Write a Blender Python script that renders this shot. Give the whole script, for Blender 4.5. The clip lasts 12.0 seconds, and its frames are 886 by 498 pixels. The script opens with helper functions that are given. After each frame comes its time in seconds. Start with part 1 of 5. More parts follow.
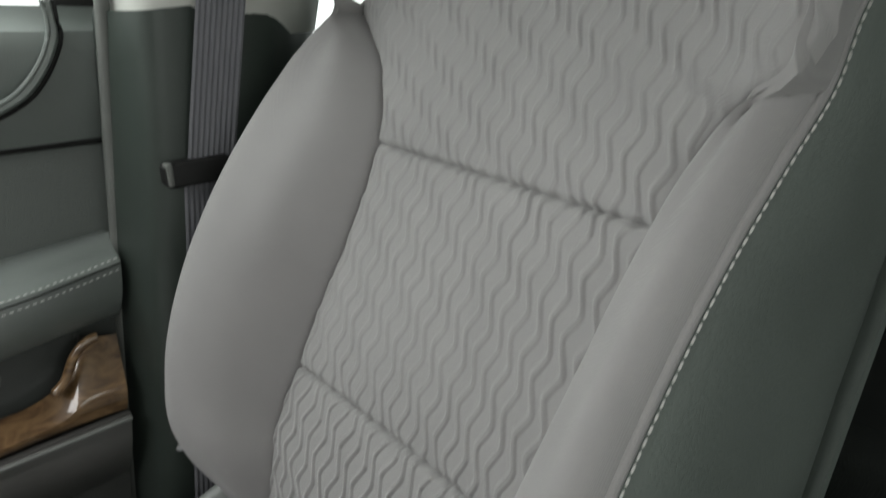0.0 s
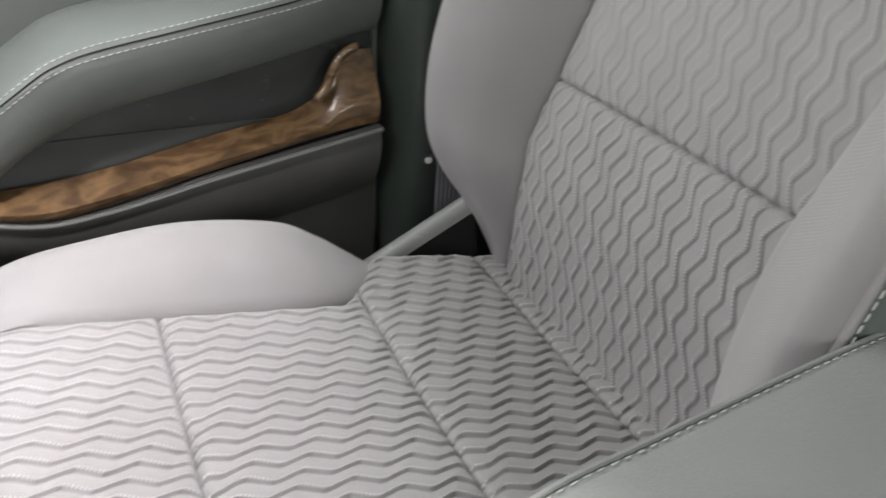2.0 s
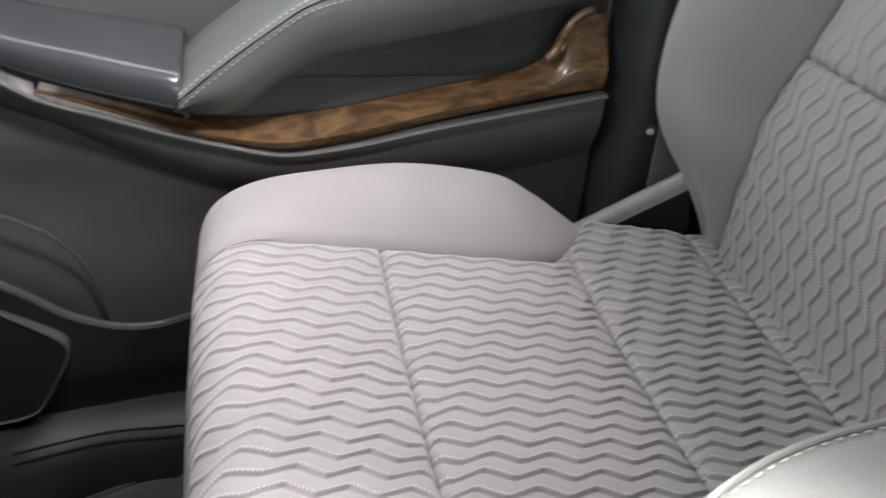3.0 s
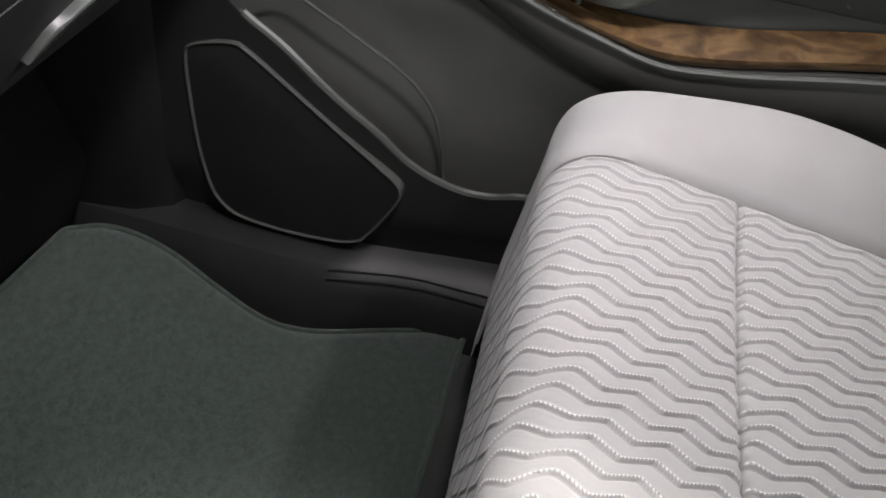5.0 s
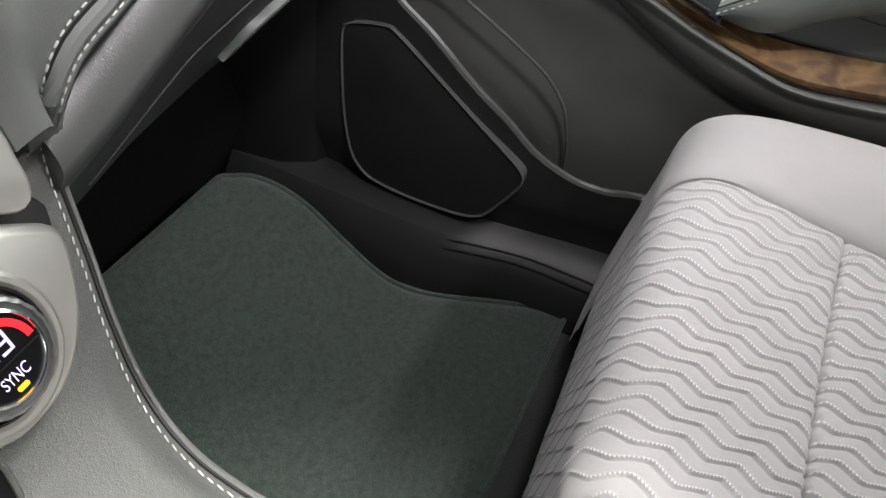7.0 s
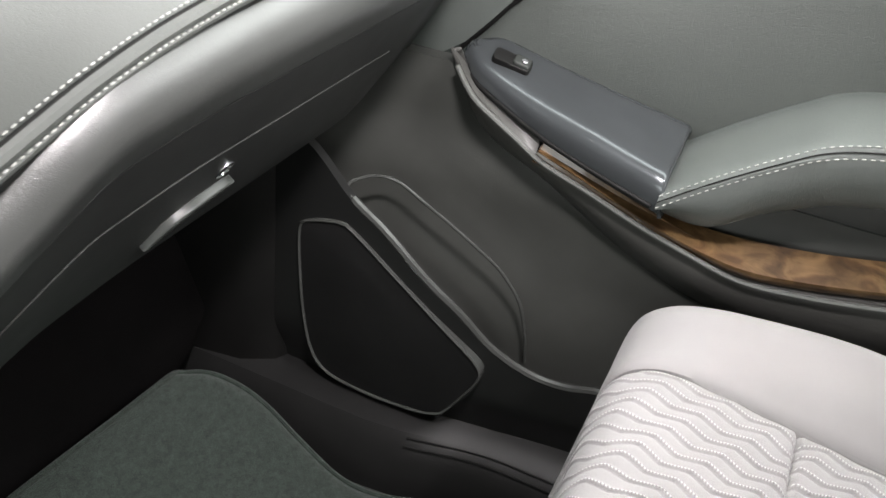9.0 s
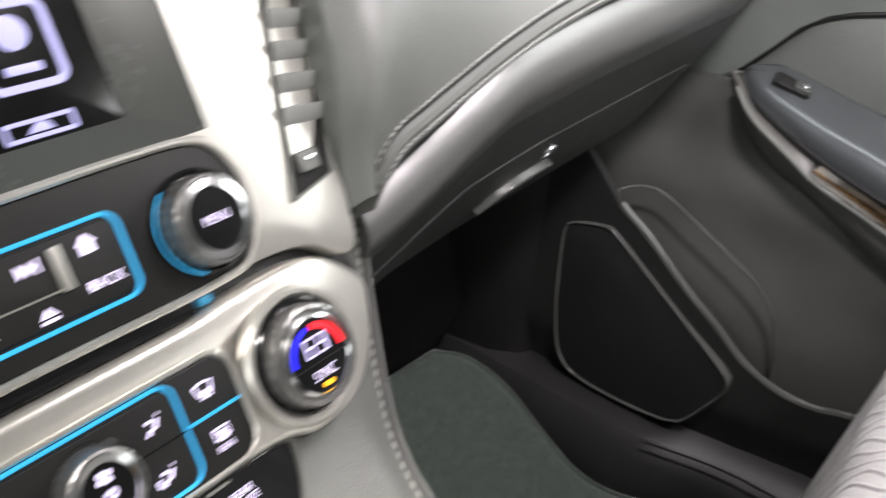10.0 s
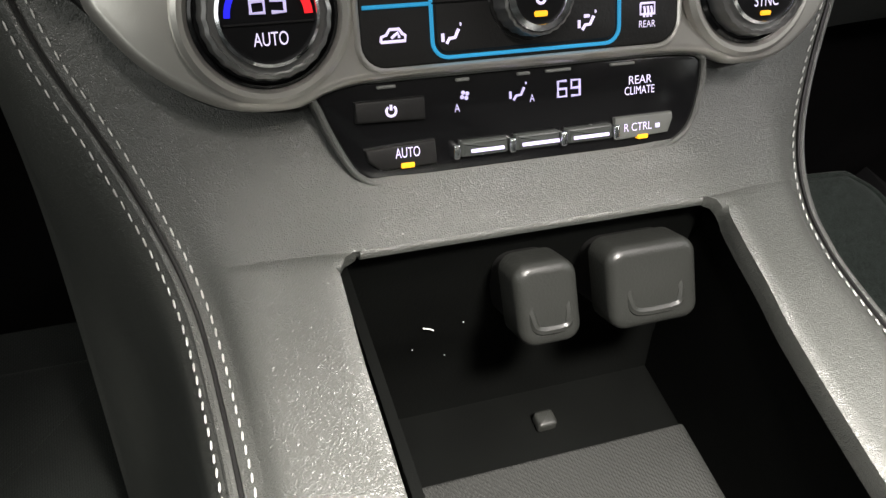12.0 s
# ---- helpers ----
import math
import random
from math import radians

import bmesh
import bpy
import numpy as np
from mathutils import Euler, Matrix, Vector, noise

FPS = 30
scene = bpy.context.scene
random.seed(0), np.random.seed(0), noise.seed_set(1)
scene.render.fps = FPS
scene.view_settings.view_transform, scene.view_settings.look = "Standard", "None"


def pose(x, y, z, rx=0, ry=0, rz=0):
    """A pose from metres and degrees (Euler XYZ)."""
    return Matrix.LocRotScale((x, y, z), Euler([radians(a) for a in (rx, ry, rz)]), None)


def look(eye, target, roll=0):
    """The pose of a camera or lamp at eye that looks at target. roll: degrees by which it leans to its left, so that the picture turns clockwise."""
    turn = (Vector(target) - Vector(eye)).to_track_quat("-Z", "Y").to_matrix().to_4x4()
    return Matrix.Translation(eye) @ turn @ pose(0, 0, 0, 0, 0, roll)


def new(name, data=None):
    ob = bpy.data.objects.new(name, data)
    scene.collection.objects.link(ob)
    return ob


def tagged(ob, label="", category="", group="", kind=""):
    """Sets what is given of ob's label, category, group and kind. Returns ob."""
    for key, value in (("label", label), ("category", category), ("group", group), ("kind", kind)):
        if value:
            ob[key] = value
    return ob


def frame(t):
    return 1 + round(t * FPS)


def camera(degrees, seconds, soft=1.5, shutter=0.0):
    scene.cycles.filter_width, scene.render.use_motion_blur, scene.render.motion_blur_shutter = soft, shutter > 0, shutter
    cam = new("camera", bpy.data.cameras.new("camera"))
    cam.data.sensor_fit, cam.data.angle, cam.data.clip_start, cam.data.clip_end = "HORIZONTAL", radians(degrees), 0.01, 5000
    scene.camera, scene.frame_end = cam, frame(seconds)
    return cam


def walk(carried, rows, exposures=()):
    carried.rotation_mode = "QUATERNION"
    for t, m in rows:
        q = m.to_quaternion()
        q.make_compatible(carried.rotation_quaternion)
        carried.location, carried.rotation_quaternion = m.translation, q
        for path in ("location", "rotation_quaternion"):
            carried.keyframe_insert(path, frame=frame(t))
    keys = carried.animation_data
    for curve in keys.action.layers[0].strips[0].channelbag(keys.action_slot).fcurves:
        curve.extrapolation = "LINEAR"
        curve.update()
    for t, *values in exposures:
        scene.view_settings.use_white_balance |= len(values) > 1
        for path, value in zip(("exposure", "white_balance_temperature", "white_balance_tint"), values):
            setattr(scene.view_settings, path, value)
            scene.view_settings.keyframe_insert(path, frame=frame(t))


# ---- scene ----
cam = camera(54.2, 12.0, soft=1.4, shutter=0.45)
PATH = [
    (0, (-0.0394, 0.3040, 0.8714), (0.7419, -0.2503, 0.5846), 2.11),
    (0.5, (-0.0316, 0.3250, 0.8424), (0.7274, -0.2100, 0.4712), 2.23),
    (1, (-0.0282, 0.3498, 0.8126), (0.7101, -0.1597, 0.3706), 2.39),
    (1.5, (-0.0280, 0.3782, 0.7949), (0.7326, -0.0725, 0.3275), 2.06),
    (2, (-0.0335, 0.4100, 0.7816), (0.7578, 0.0367, 0.2975), 2.76),
    (2.5, (-0.0390, 0.4448, 0.7624), (0.7822, 0.1512, 0.2731), 3.58),
    (3, (-0.0393, 0.4620, 0.7594), (0.8003, 0.2668, 0.2524), 3.95),
    (3.5, (-0.0140, 0.4769, 0.7369), (0.8312, 0.3826, 0.2108), 4.89),
    (3.7, (-0.0059, 0.4818, 0.7313), (0.8366, 0.4222, 0.1959), 5.52),
    (5.3, (0.0136, 0.5216, 0.7830), (0.7389, 0.6412, 0.1050), 10.20),
    (5.5, (0.0142, 0.5199, 0.7864), (0.7328, 0.6489, 0.1031), 10.68),
    (6, (0.0047, 0.5171, 0.7982), (0.7097, 0.6642, 0.1044), 12.25),
    (6.5, (-0.0030, 0.5089, 0.8234), (0.6875, 0.6770, 0.1199), 12.08),
    (7, (-0.0132, 0.5326, 0.8519), (0.6477, 0.7261, 0.1268), 10.62),
    (7.5, (0.0363, 0.5311, 0.8342), (0.7599, 0.7839, 0.1919), 8.90),
    (7.7, (0.0547, 0.5170, 0.8348), (0.7843, 0.7900, 0.2078), 8.07),
    (9.3, (-0.0159, 0.4702, 0.8429), (0.7762, 0.7811, 0.3176), 7.33),
    (9.5, (-0.0438, 0.4769, 0.8405), (0.7268, 0.8409, 0.3173), 6.85),
    (10, (-0.1190, 0.5131, 0.8215), (0.5887, 0.9914, 0.3016), 6.30),
    (10.2, (-0.153, 0.509, 0.804), (0.5209, 1.0385, 0.2885), 5.9),
    (10.5, (-0.1712, 0.4939, 0.7638), (0.4489, 1.0893, 0.2529), 6.08),
    (11, (-0.1861, 0.4676, 0.7530), (0.2827, 1.1531, 0.1959), 6.63),
    (11.5, (-0.1712, 0.4605, 0.7359), (0.1822, 1.1093, 0.0619), 9.06),
    (12, (-0.1559, 0.4550, 0.7453), (0.1474, 1.0787, 0.0249), 10.13),
]
walk(cam, [(t, look(eye, target, roll)) for t, eye, target, roll in PATH],
     exposures=[(0.0, 0.22, 6500, 6), (0.5, 0.08, 6500, 5), (1.0, 0.3, 6500, 5), (1.5, 0.45, 6500, 8), (2.5, 0.4, 6500, 14), (3.5, 0.08, 6550, 15), (5.5, 0.15, 6500, 10), (7.0, 0.15, 6500, 9), (7.7, 0.25, 6550, 6), (9.5, 0.5, 6600, 11), (10.0, 0.45, 6625, 13), (10.5, 0.0, 6650, 15), (11.0, -0.05, 6850, 11), (11.5, -0.2, 6775, 11), (12.0, -0.5, 6700, 11)])

# ---- light: a dim garage outside the windows, the dome lamp in the roof, unseen fill lamps ----
world = bpy.data.worlds.new("world")
scene.world = world
world.use_nodes = True
world.node_tree.nodes["Background"].inputs[0].default_value = (0.84, 0.95, 0.90, 1)
world.node_tree.nodes["Background"].inputs[1].default_value = 0.12


def area_lamp(name, eye, target, sx, sy, power, color, spread=180):
    data = bpy.data.lights.new(name, "AREA")
    data.shape, data.size, data.size_y, data.energy, data.color = "RECTANGLE", sx, sy, power, color
    data.spread = radians(spread)
    ob = new(name, data)
    ob.matrix_world = look(eye, target)
    return ob


area_lamp("window_light", (0.885, 0.50, 0.99), (0.30, 0.60, 0.50), 0.7, 0.24, 2.6, (0.96, 1.0, 0.99))
area_lamp("driver_window_light", (-1.0, 0.35, 0.95), (0.5, 0.35, 0.55), 1.0, 0.45, 3.8, (0.97, 1.0, 0.98))
area_lamp("windshield_light", (0.35, 1.42, 1.42), (0.40, 0.20, 0.62), 1.0, 0.36, 8.2, (1.0, 0.98, 1.0))
# three unseen lamps under the roof, added to lift console, dash and stack
area_lamp("console_fill", (-0.03, 0.31, 1.12), (-0.005, 0.465, 0.46), 0.12, 0.08, 4.6, (1.0, 0.965, 0.93), 45)
area_lamp("dash_fill", (0.34, 0.51, 1.10), (0.58, 0.83, 0.54), 0.12, 0.06, 2.7, (1.0, 0.945, 0.975), 116)
area_lamp("stack_fill", (-0.16, 0.50, 1.10), (-0.10, 0.80, 0.62), 0.10, 0.06, 0.5, (1.0, 0.965, 0.94), 90)
area_lamp("passenger_dome_lamp", (0.58, 0.10, 1.12), (0.50, 0.88, 0.0), 0.08, 0.05, 0.72, (1.0, 0.955, 0.985), 66)

# ---- mesh tools ----


def material(name):
    m = bpy.data.materials.new(name)
    m.use_nodes = True
    return m, m.node_tree, m.node_tree.nodes["Principled BSDF"]


def mesh_of(name, verts, faces, mat, sharp=40.0):
    me = bpy.data.meshes.new(name)
    me.from_pydata([tuple(v) for v in verts], [], [tuple(f) for f in faces])
    me.materials.append(mat)
    bm = bmesh.new()
    bm.from_mesh(me)
    bmesh.ops.remove_doubles(bm, verts=bm.verts, dist=1e-6)
    bmesh.ops.recalc_face_normals(bm, faces=bm.faces)
    bm.to_mesh(me)
    bm.free()
    me.shade_smooth()
    me.set_sharp_from_angle(angle=radians(sharp))
    return me


def part(name, vf, mat, parent=None, label="", sharp=40.0):
    ob = new(name, mesh_of(name, vf[0], vf[1], mat, sharp))
    if parent is not None:
        ob.parent = parent
    if label:
        ob["label"] = label
    return ob


def thing(name, label, category, group="", kind="", at=(0, 0, 0)):
    ob = new(name)
    ob.location = at
    ob.empty_display_size = 0.05
    bpy.context.view_layer.update()
    return tagged(ob, label, category, group, kind)


def merge(*vfs):
    verts, faces = [], []
    for v, f in vfs:
        n = len(verts)
        verts.extend(v)
        faces.extend([tuple(i + n for i in g) for g in f])
    return verts, faces


def lerp(table, x):
    """Smooth curve through rows (x, value...)."""
    xs = [r[0] for r in table]
    if x <= xs[0]:
        return table[0][1]
    if x >= xs[-1]:
        return table[-1][1]
    for i in range(len(xs) - 1):
        if xs[i] <= x <= xs[i + 1]:
            h = xs[i + 1] - xs[i]
            k = (x - xs[i]) / h
            y0, y1 = table[i][1], table[i + 1][1]
            d = (y1 - y0) / h
            m0 = d if i == 0 else 0.5 * (d + (y0 - table[i - 1][1]) / (xs[i] - xs[i - 1]))
            m1 = d if i == len(xs) - 2 else 0.5 * (d + (table[i + 2][1] - y1) / (xs[i + 2] - xs[i + 1]))
            return (2 * k**3 - 3 * k**2 + 1) * y0 + (k**3 - 2 * k**2 + k) * h * m0 + (3 * k**2 - 2 * k**3) * y1 + (k**3 - k**2) * h * m1
    return table[-1][1]


def smooth(a, b, x):
    k = min(max((x - a) / (b - a), 0.0), 1.0)
    return k * k * (3 - 2 * k)


def spline(points, n, closed=False):
    """n points along a smooth curve through the given ones, evenly spaced."""
    p = [Vector(q) for q in points]
    m = len(p)
    fine = []
    for i in range(m if closed else m - 1):
        a, b, c, d = (p[(i + k) % m] if closed else p[min(max(i + k, 0), m - 1)] for k in (-1, 0, 1, 2))
        for j in range(24):
            k = j / 24
            fine.append(0.5 * (2 * b + (c - a) * k + (2 * a - 5 * b + 4 * c - d) * k * k + (3 * b - a - 3 * c + d) * k**3))
    fine.append(p[0].copy() if closed else p[-1].copy())
    acc = [0.0]
    for i in range(1, len(fine)):
        acc.append(acc[-1] + (fine[i] - fine[i - 1]).length)
    out, i = [], 0
    for j in range(n):
        s = acc[-1] * j / (n if closed else n - 1)
        while i < len(acc) - 2 and acc[i + 1] < s:
            i += 1
        k = (s - acc[i]) / max(acc[i + 1] - acc[i], 1e-9)
        out.append(fine[i].lerp(fine[i + 1], min(k, 1.0)))
    return out


def tube(path, r, n=8, closed=False, flat=1.0, up=(0, 0, 1)):
    """A round or flattened bead along a path."""
    verts, m, up = [], len(path), Vector(up)
    for i, q in enumerate(path):
        a = path[(i - 1) % m] if closed or i > 0 else q
        b = path[(i + 1) % m] if closed or i < m - 1 else q
        d = (Vector(b) - Vector(a)).normalized()
        side = d.cross(up).normalized() if abs(d.dot(up)) < 0.98 else d.cross(Vector((1, 0, 0))).normalized()
        top = side.cross(d)
        for k in range(n):
            c, s = math.cos(2 * math.pi * k / n), math.sin(2 * math.pi * k / n)
            verts.append(Vector(q) + side * c * r + top * s * r * flat)
    faces = [(i * n + k, i * n + (k + 1) % n, (i + 1) % m * n + (k + 1) % n, (i + 1) % m * n + k) for i in range(m if closed else m - 1) for k in range(n)]
    if not closed:
        faces += [tuple(range(n)), tuple(range((m - 1) * n, m * n))]
    return verts, faces


class Plane:
    """A flat working frame: origin, right, up and outward."""

    def __init__(self, o, u, v):
        self.o, self.u, self.v = Vector(o), Vector(u).normalized(), Vector(v).normalized()
        self.n = self.u.cross(self.v).normalized()

    def __call__(self, a, b, c=0.0):
        return self.o + self.u * a + self.v * b + self.n * c


class Bent(Plane):
    """A plane whose far ends fall away."""

    fall = 5.0

    def __call__(self, a, b, c=0.0):
        k = max(0.0, abs(a) - 0.112)
        return self.o + self.u * a + self.v * b + self.n * (c - self.fall * k * k)


def rrect(cx, cy, w, h, r, n=6):
    out = []
    for sx, sy, a0 in ((1, 1, 0), (-1, 1, 90), (-1, -1, 180), (1, -1, 270)):
        for k in range(n + 1):
            a = radians(a0 + 90 * k / n)
            out.append((cx + sx * (w / 2 - r) + r * math.cos(a), cy + sy * (h / 2 - r) + r * math.sin(a)))
    return out


def disc(cx, cy, r, n=40):
    return [(cx + r * math.cos(2 * math.pi * k / n), cy + r * math.sin(2 * math.pi * k / n)) for k in range(n)]


def blob(points, n=60):
    return [(q[0], q[1]) for q in spline([(a, b, 0) for a, b in points], n, True)]


def inset(outline, d):
    m, out = len(outline), []
    area = sum(outline[i][0] * outline[(i + 1) % m][1] - outline[(i + 1) % m][0] * outline[i][1] for i in range(m))
    s = 1 if area > 0 else -1
    for i in range(m):
        a, b, c = Vector(outline[i - 1]), Vector(outline[i]), Vector(outline[(i + 1) % m])
        e, f = (b - a), (c - b)
        if e.length < 1e-9 or f.length < 1e-9:
            e = f if e.length < 1e-9 else e
            f = e if f.length < 1e-9 else f
        na, nb = Vector((-e.y, e.x)).normalized(), Vector((-f.y, f.x)).normalized()
        k = (na + nb)
        k = k / max(k.dot(na), 0.35) if k.length > 1e-6 else na
        out.append((b.x + k.x * d * s, b.y + k.y * d * s))
    return out


def slab(outline, plane, low, high, r=0.002, steps=3):
    """A plate with a rounded upper edge, from low to high over the plane."""
    rings = [(outline, low)]
    for k in range(steps + 1):
        a = radians(90 * k / steps)
        rings.append((inset(outline, r * (1 - math.cos(a))), high - r + r * math.sin(a)))
    m = len(outline)
    verts = [plane(a, b, h) for ring, h in rings for a, b in ring]
    faces = [(j * m + i, j * m + (i + 1) % m, (j + 1) * m + (i + 1) % m, (j + 1) * m + i) for j in range(len(rings) - 1) for i in range(m)]
    faces += [tuple(range(m))[::-1], tuple(range((len(rings) - 1) * m, len(rings) * m))]
    return verts, faces


def rim(outline, plane, width, low, high, r=0.0008):
    """A flat ring along an outline, of that width inwards."""
    inner = inset(outline, width)
    rings = [(outline, low), (outline, high - r), (inset(outline, r), high), (inset(outline, width - r), high), (inner, high - r), (inner, low)]
    m = len(outline)
    verts = [plane(a, b, h) for ring, h in rings for a, b in ring]
    faces = [(j * m + i, j * m + (i + 1) % m, (j + 1) % 6 * m + (i + 1) % m, (j + 1) % 6 * m + i) for j in range(6) for i in range(m)]
    return verts, faces


def lathe(profile, plane, cx, cy, n=48, ribs=0, rib=0.0):
    """Turned shape: rows (radius, height); ribs modulate the radius."""
    verts = []
    for r, h in profile:
        for k in range(n):
            a = 2 * math.pi * k / n
            rr = r + (rib * (0.5 + 0.5 * math.cos(ribs * a)) if ribs else 0)
            verts.append(plane(cx + rr * math.cos(a), cy + rr * math.sin(a), h))
    m = len(profile)
    faces = [(j * n + k, j * n + (k + 1) % n, (j + 1) * n + (k + 1) % n, (j + 1) * n + k) for j in range(m - 1) for k in range(n)]
    faces += [tuple(range(n)), tuple(range((m - 1) * n, m * n))]
    return verts, faces


def box(x0, x1, y0, y1, z0, z1, r=0.004):
    pl = Plane((0, 0, 0), (1, 0, 0), (0, 1, 0))
    return slab(rrect((x0 + x1) / 2, (y0 + y1) / 2, x1 - x0, y1 - y0, min(r, (x1 - x0) / 2.1, (y1 - y0) / 2.1), 3), pl, z0, z1, min(r, (z1 - z0) / 2))


def stitches(path, length=0.0042, gap=0.0022, r=0.0006, lift=(0, 0, 0), slant=0.0):
    """Single stitches along a path, joined."""
    total = sum((Vector(path[i + 1]) - Vector(path[i])).length for i in range(len(path) - 1))
    n = max(2, int(total / (length + gap)))
    q = spline(path, 16 * n + 1)
    dash = max(4, round(16 * length / (length + gap)))
    out, lift = [], Vector(lift)
    for i in range(n):
        a, b = q[16 * i] + lift, q[16 * i + dash] + lift
        d = (b - a).normalized()
        side = d.cross(Vector((0.3, 0.2, 0.93))).normalized()
        top = side.cross(d)
        a, b = a - side * slant, b + side * slant
        verts = [a, b]
        for q0, s in ((a.lerp(b, 0.2), 1), (a.lerp(b, 0.8), 1)):
            verts += [q0 + side * r, q0 + top * r, q0 - side * r, q0 - top * r]
        faces = [(0, 2 + k, 2 + (k + 1) % 4) for k in range(4)] + [(1, 6 + (k + 1) % 4, 6 + k) for k in range(4)] + [(2 + k, 6 + k, 6 + (k + 1) % 4, 2 + (k + 1) % 4) for k in range(4)]
        out.append((verts, faces))
    return merge(*out)


def wall(points, thick):
    """A curved sheet given as rows of points, with thickness."""
    nv, nu = len(points), len(points[0])
    verts = [Vector(q) for row in points for q in row]
    norm = []
    for j in range(nv):
        for i in range(nu):
            du = Vector(points[j][min(i + 1, nu - 1)]) - Vector(points[j][max(i - 1, 0)])
            dv = Vector(points[min(j + 1, nv - 1)][i]) - Vector(points[max(j - 1, 0)][i])
            norm.append(du.cross(dv).normalized())
    back = [v + n * thick for v, n in zip(verts, norm)]
    m = len(verts)
    faces = []
    for j in range(nv - 1):
        for i in range(nu - 1):
            a, b, c, d = j * nu + i, j * nu + i + 1, (j + 1) * nu + i + 1, (j + 1) * nu + i
            faces += [(a, b, c, d), (m + d, m + c, m + b, m + a)]
    edge = [i for i in range(nu)] + [j * nu + nu - 1 for j in range(1, nv)] + [(nv - 1) * nu + i for i in range(nu - 2, -1, -1)] + [j * nu for j in range(nv - 2, 0, -1)]
    for k in range(len(edge)):
        a, b = edge[k], edge[(k + 1) % len(edge)]
        faces.append((a, m + a, m + b, b))
    return verts + back, faces

# ---- materials ----


def noise_node(nt, scale, detail=3.0, rough=0.6, coord="Object"):
    tc = nt.nodes.new("ShaderNodeTexCoord")
    n = nt.nodes.new("ShaderNodeTexNoise")
    n.inputs["Scale"].default_value, n.inputs["Detail"].default_value, n.inputs["Roughness"].default_value = scale, detail, rough
    nt.links.new(tc.outputs[coord], n.inputs["Vector"])
    return n.outputs["Fac"]


def ramp(nt, fac, stops):
    r = nt.nodes.new("ShaderNodeValToRGB")
    while len(r.color_ramp.elements) < len(stops):
        r.color_ramp.elements.new(0.5)
    for e, (p, c) in zip(r.color_ramp.elements, stops):
        e.position, e.color = p, (*c, 1) if len(c) == 3 else c
    nt.links.new(fac, r.inputs[0])
    return r.outputs[0]


def bump(nt, bsdf, height, strength, distance):
    b = nt.nodes.new("ShaderNodeBump")
    b.inputs["Strength"].default_value, b.inputs["Distance"].default_value = strength, distance
    nt.links.new(height, b.inputs["Height"])
    last = bsdf.inputs["Normal"].links
    if last:
        nt.links.new(last[0].from_socket, b.inputs["Normal"])
    nt.links.new(b.outputs[0], bsdf.inputs["Normal"])


def grain_material(name, base, rough=0.5, vary=0.12, blotch=14.0, grain=900.0, relief=0.0003, metal=0.0, spec=0.5, cell=False):
    m, nt, b = material(name)
    lo, hi = [c * (1 - vary) for c in base], [min(1, c * (1 + vary)) for c in base]
    nt.links.new(ramp(nt, noise_node(nt, blotch, 4), [(0.3, lo), (0.7, hi)]), b.inputs["Base Color"])
    r = ramp(nt, noise_node(nt, blotch * 3, 4), [(0.3, (rough - 0.02,) * 3), (0.7, (rough + 0.02,) * 3)])
    nt.links.new(r, b.inputs["Roughness"])
    b.inputs["Metallic"].default_value, b.inputs["Specular IOR Level"].default_value = metal, spec
    if relief:
        if cell:
            tc = nt.nodes.new("ShaderNodeTexCoord")
            v = nt.nodes.new("ShaderNodeTexVoronoi")
            v.feature = "DISTANCE_TO_EDGE"
            v.inputs["Scale"].default_value = grain
            nt.links.new(tc.outputs["Object"], v.inputs["Vector"])
            bump(nt, b, ramp(nt, v.outputs["Distance"], [(0.0, (0, 0, 0)), (0.25, (1, 1, 1))]), 0.5, relief)
            crease = ramp(nt, noise_node(nt, 210, 3, 0.55), [(0.44, (1, 1, 1)), (0.5, (0, 0, 0)), (0.56, (1, 1, 1))])
            bump(nt, b, crease, 0.35, relief * 1.6)
        else:
            bump(nt, b, noise_node(nt, grain, 2), 0.5, relief)
    return m


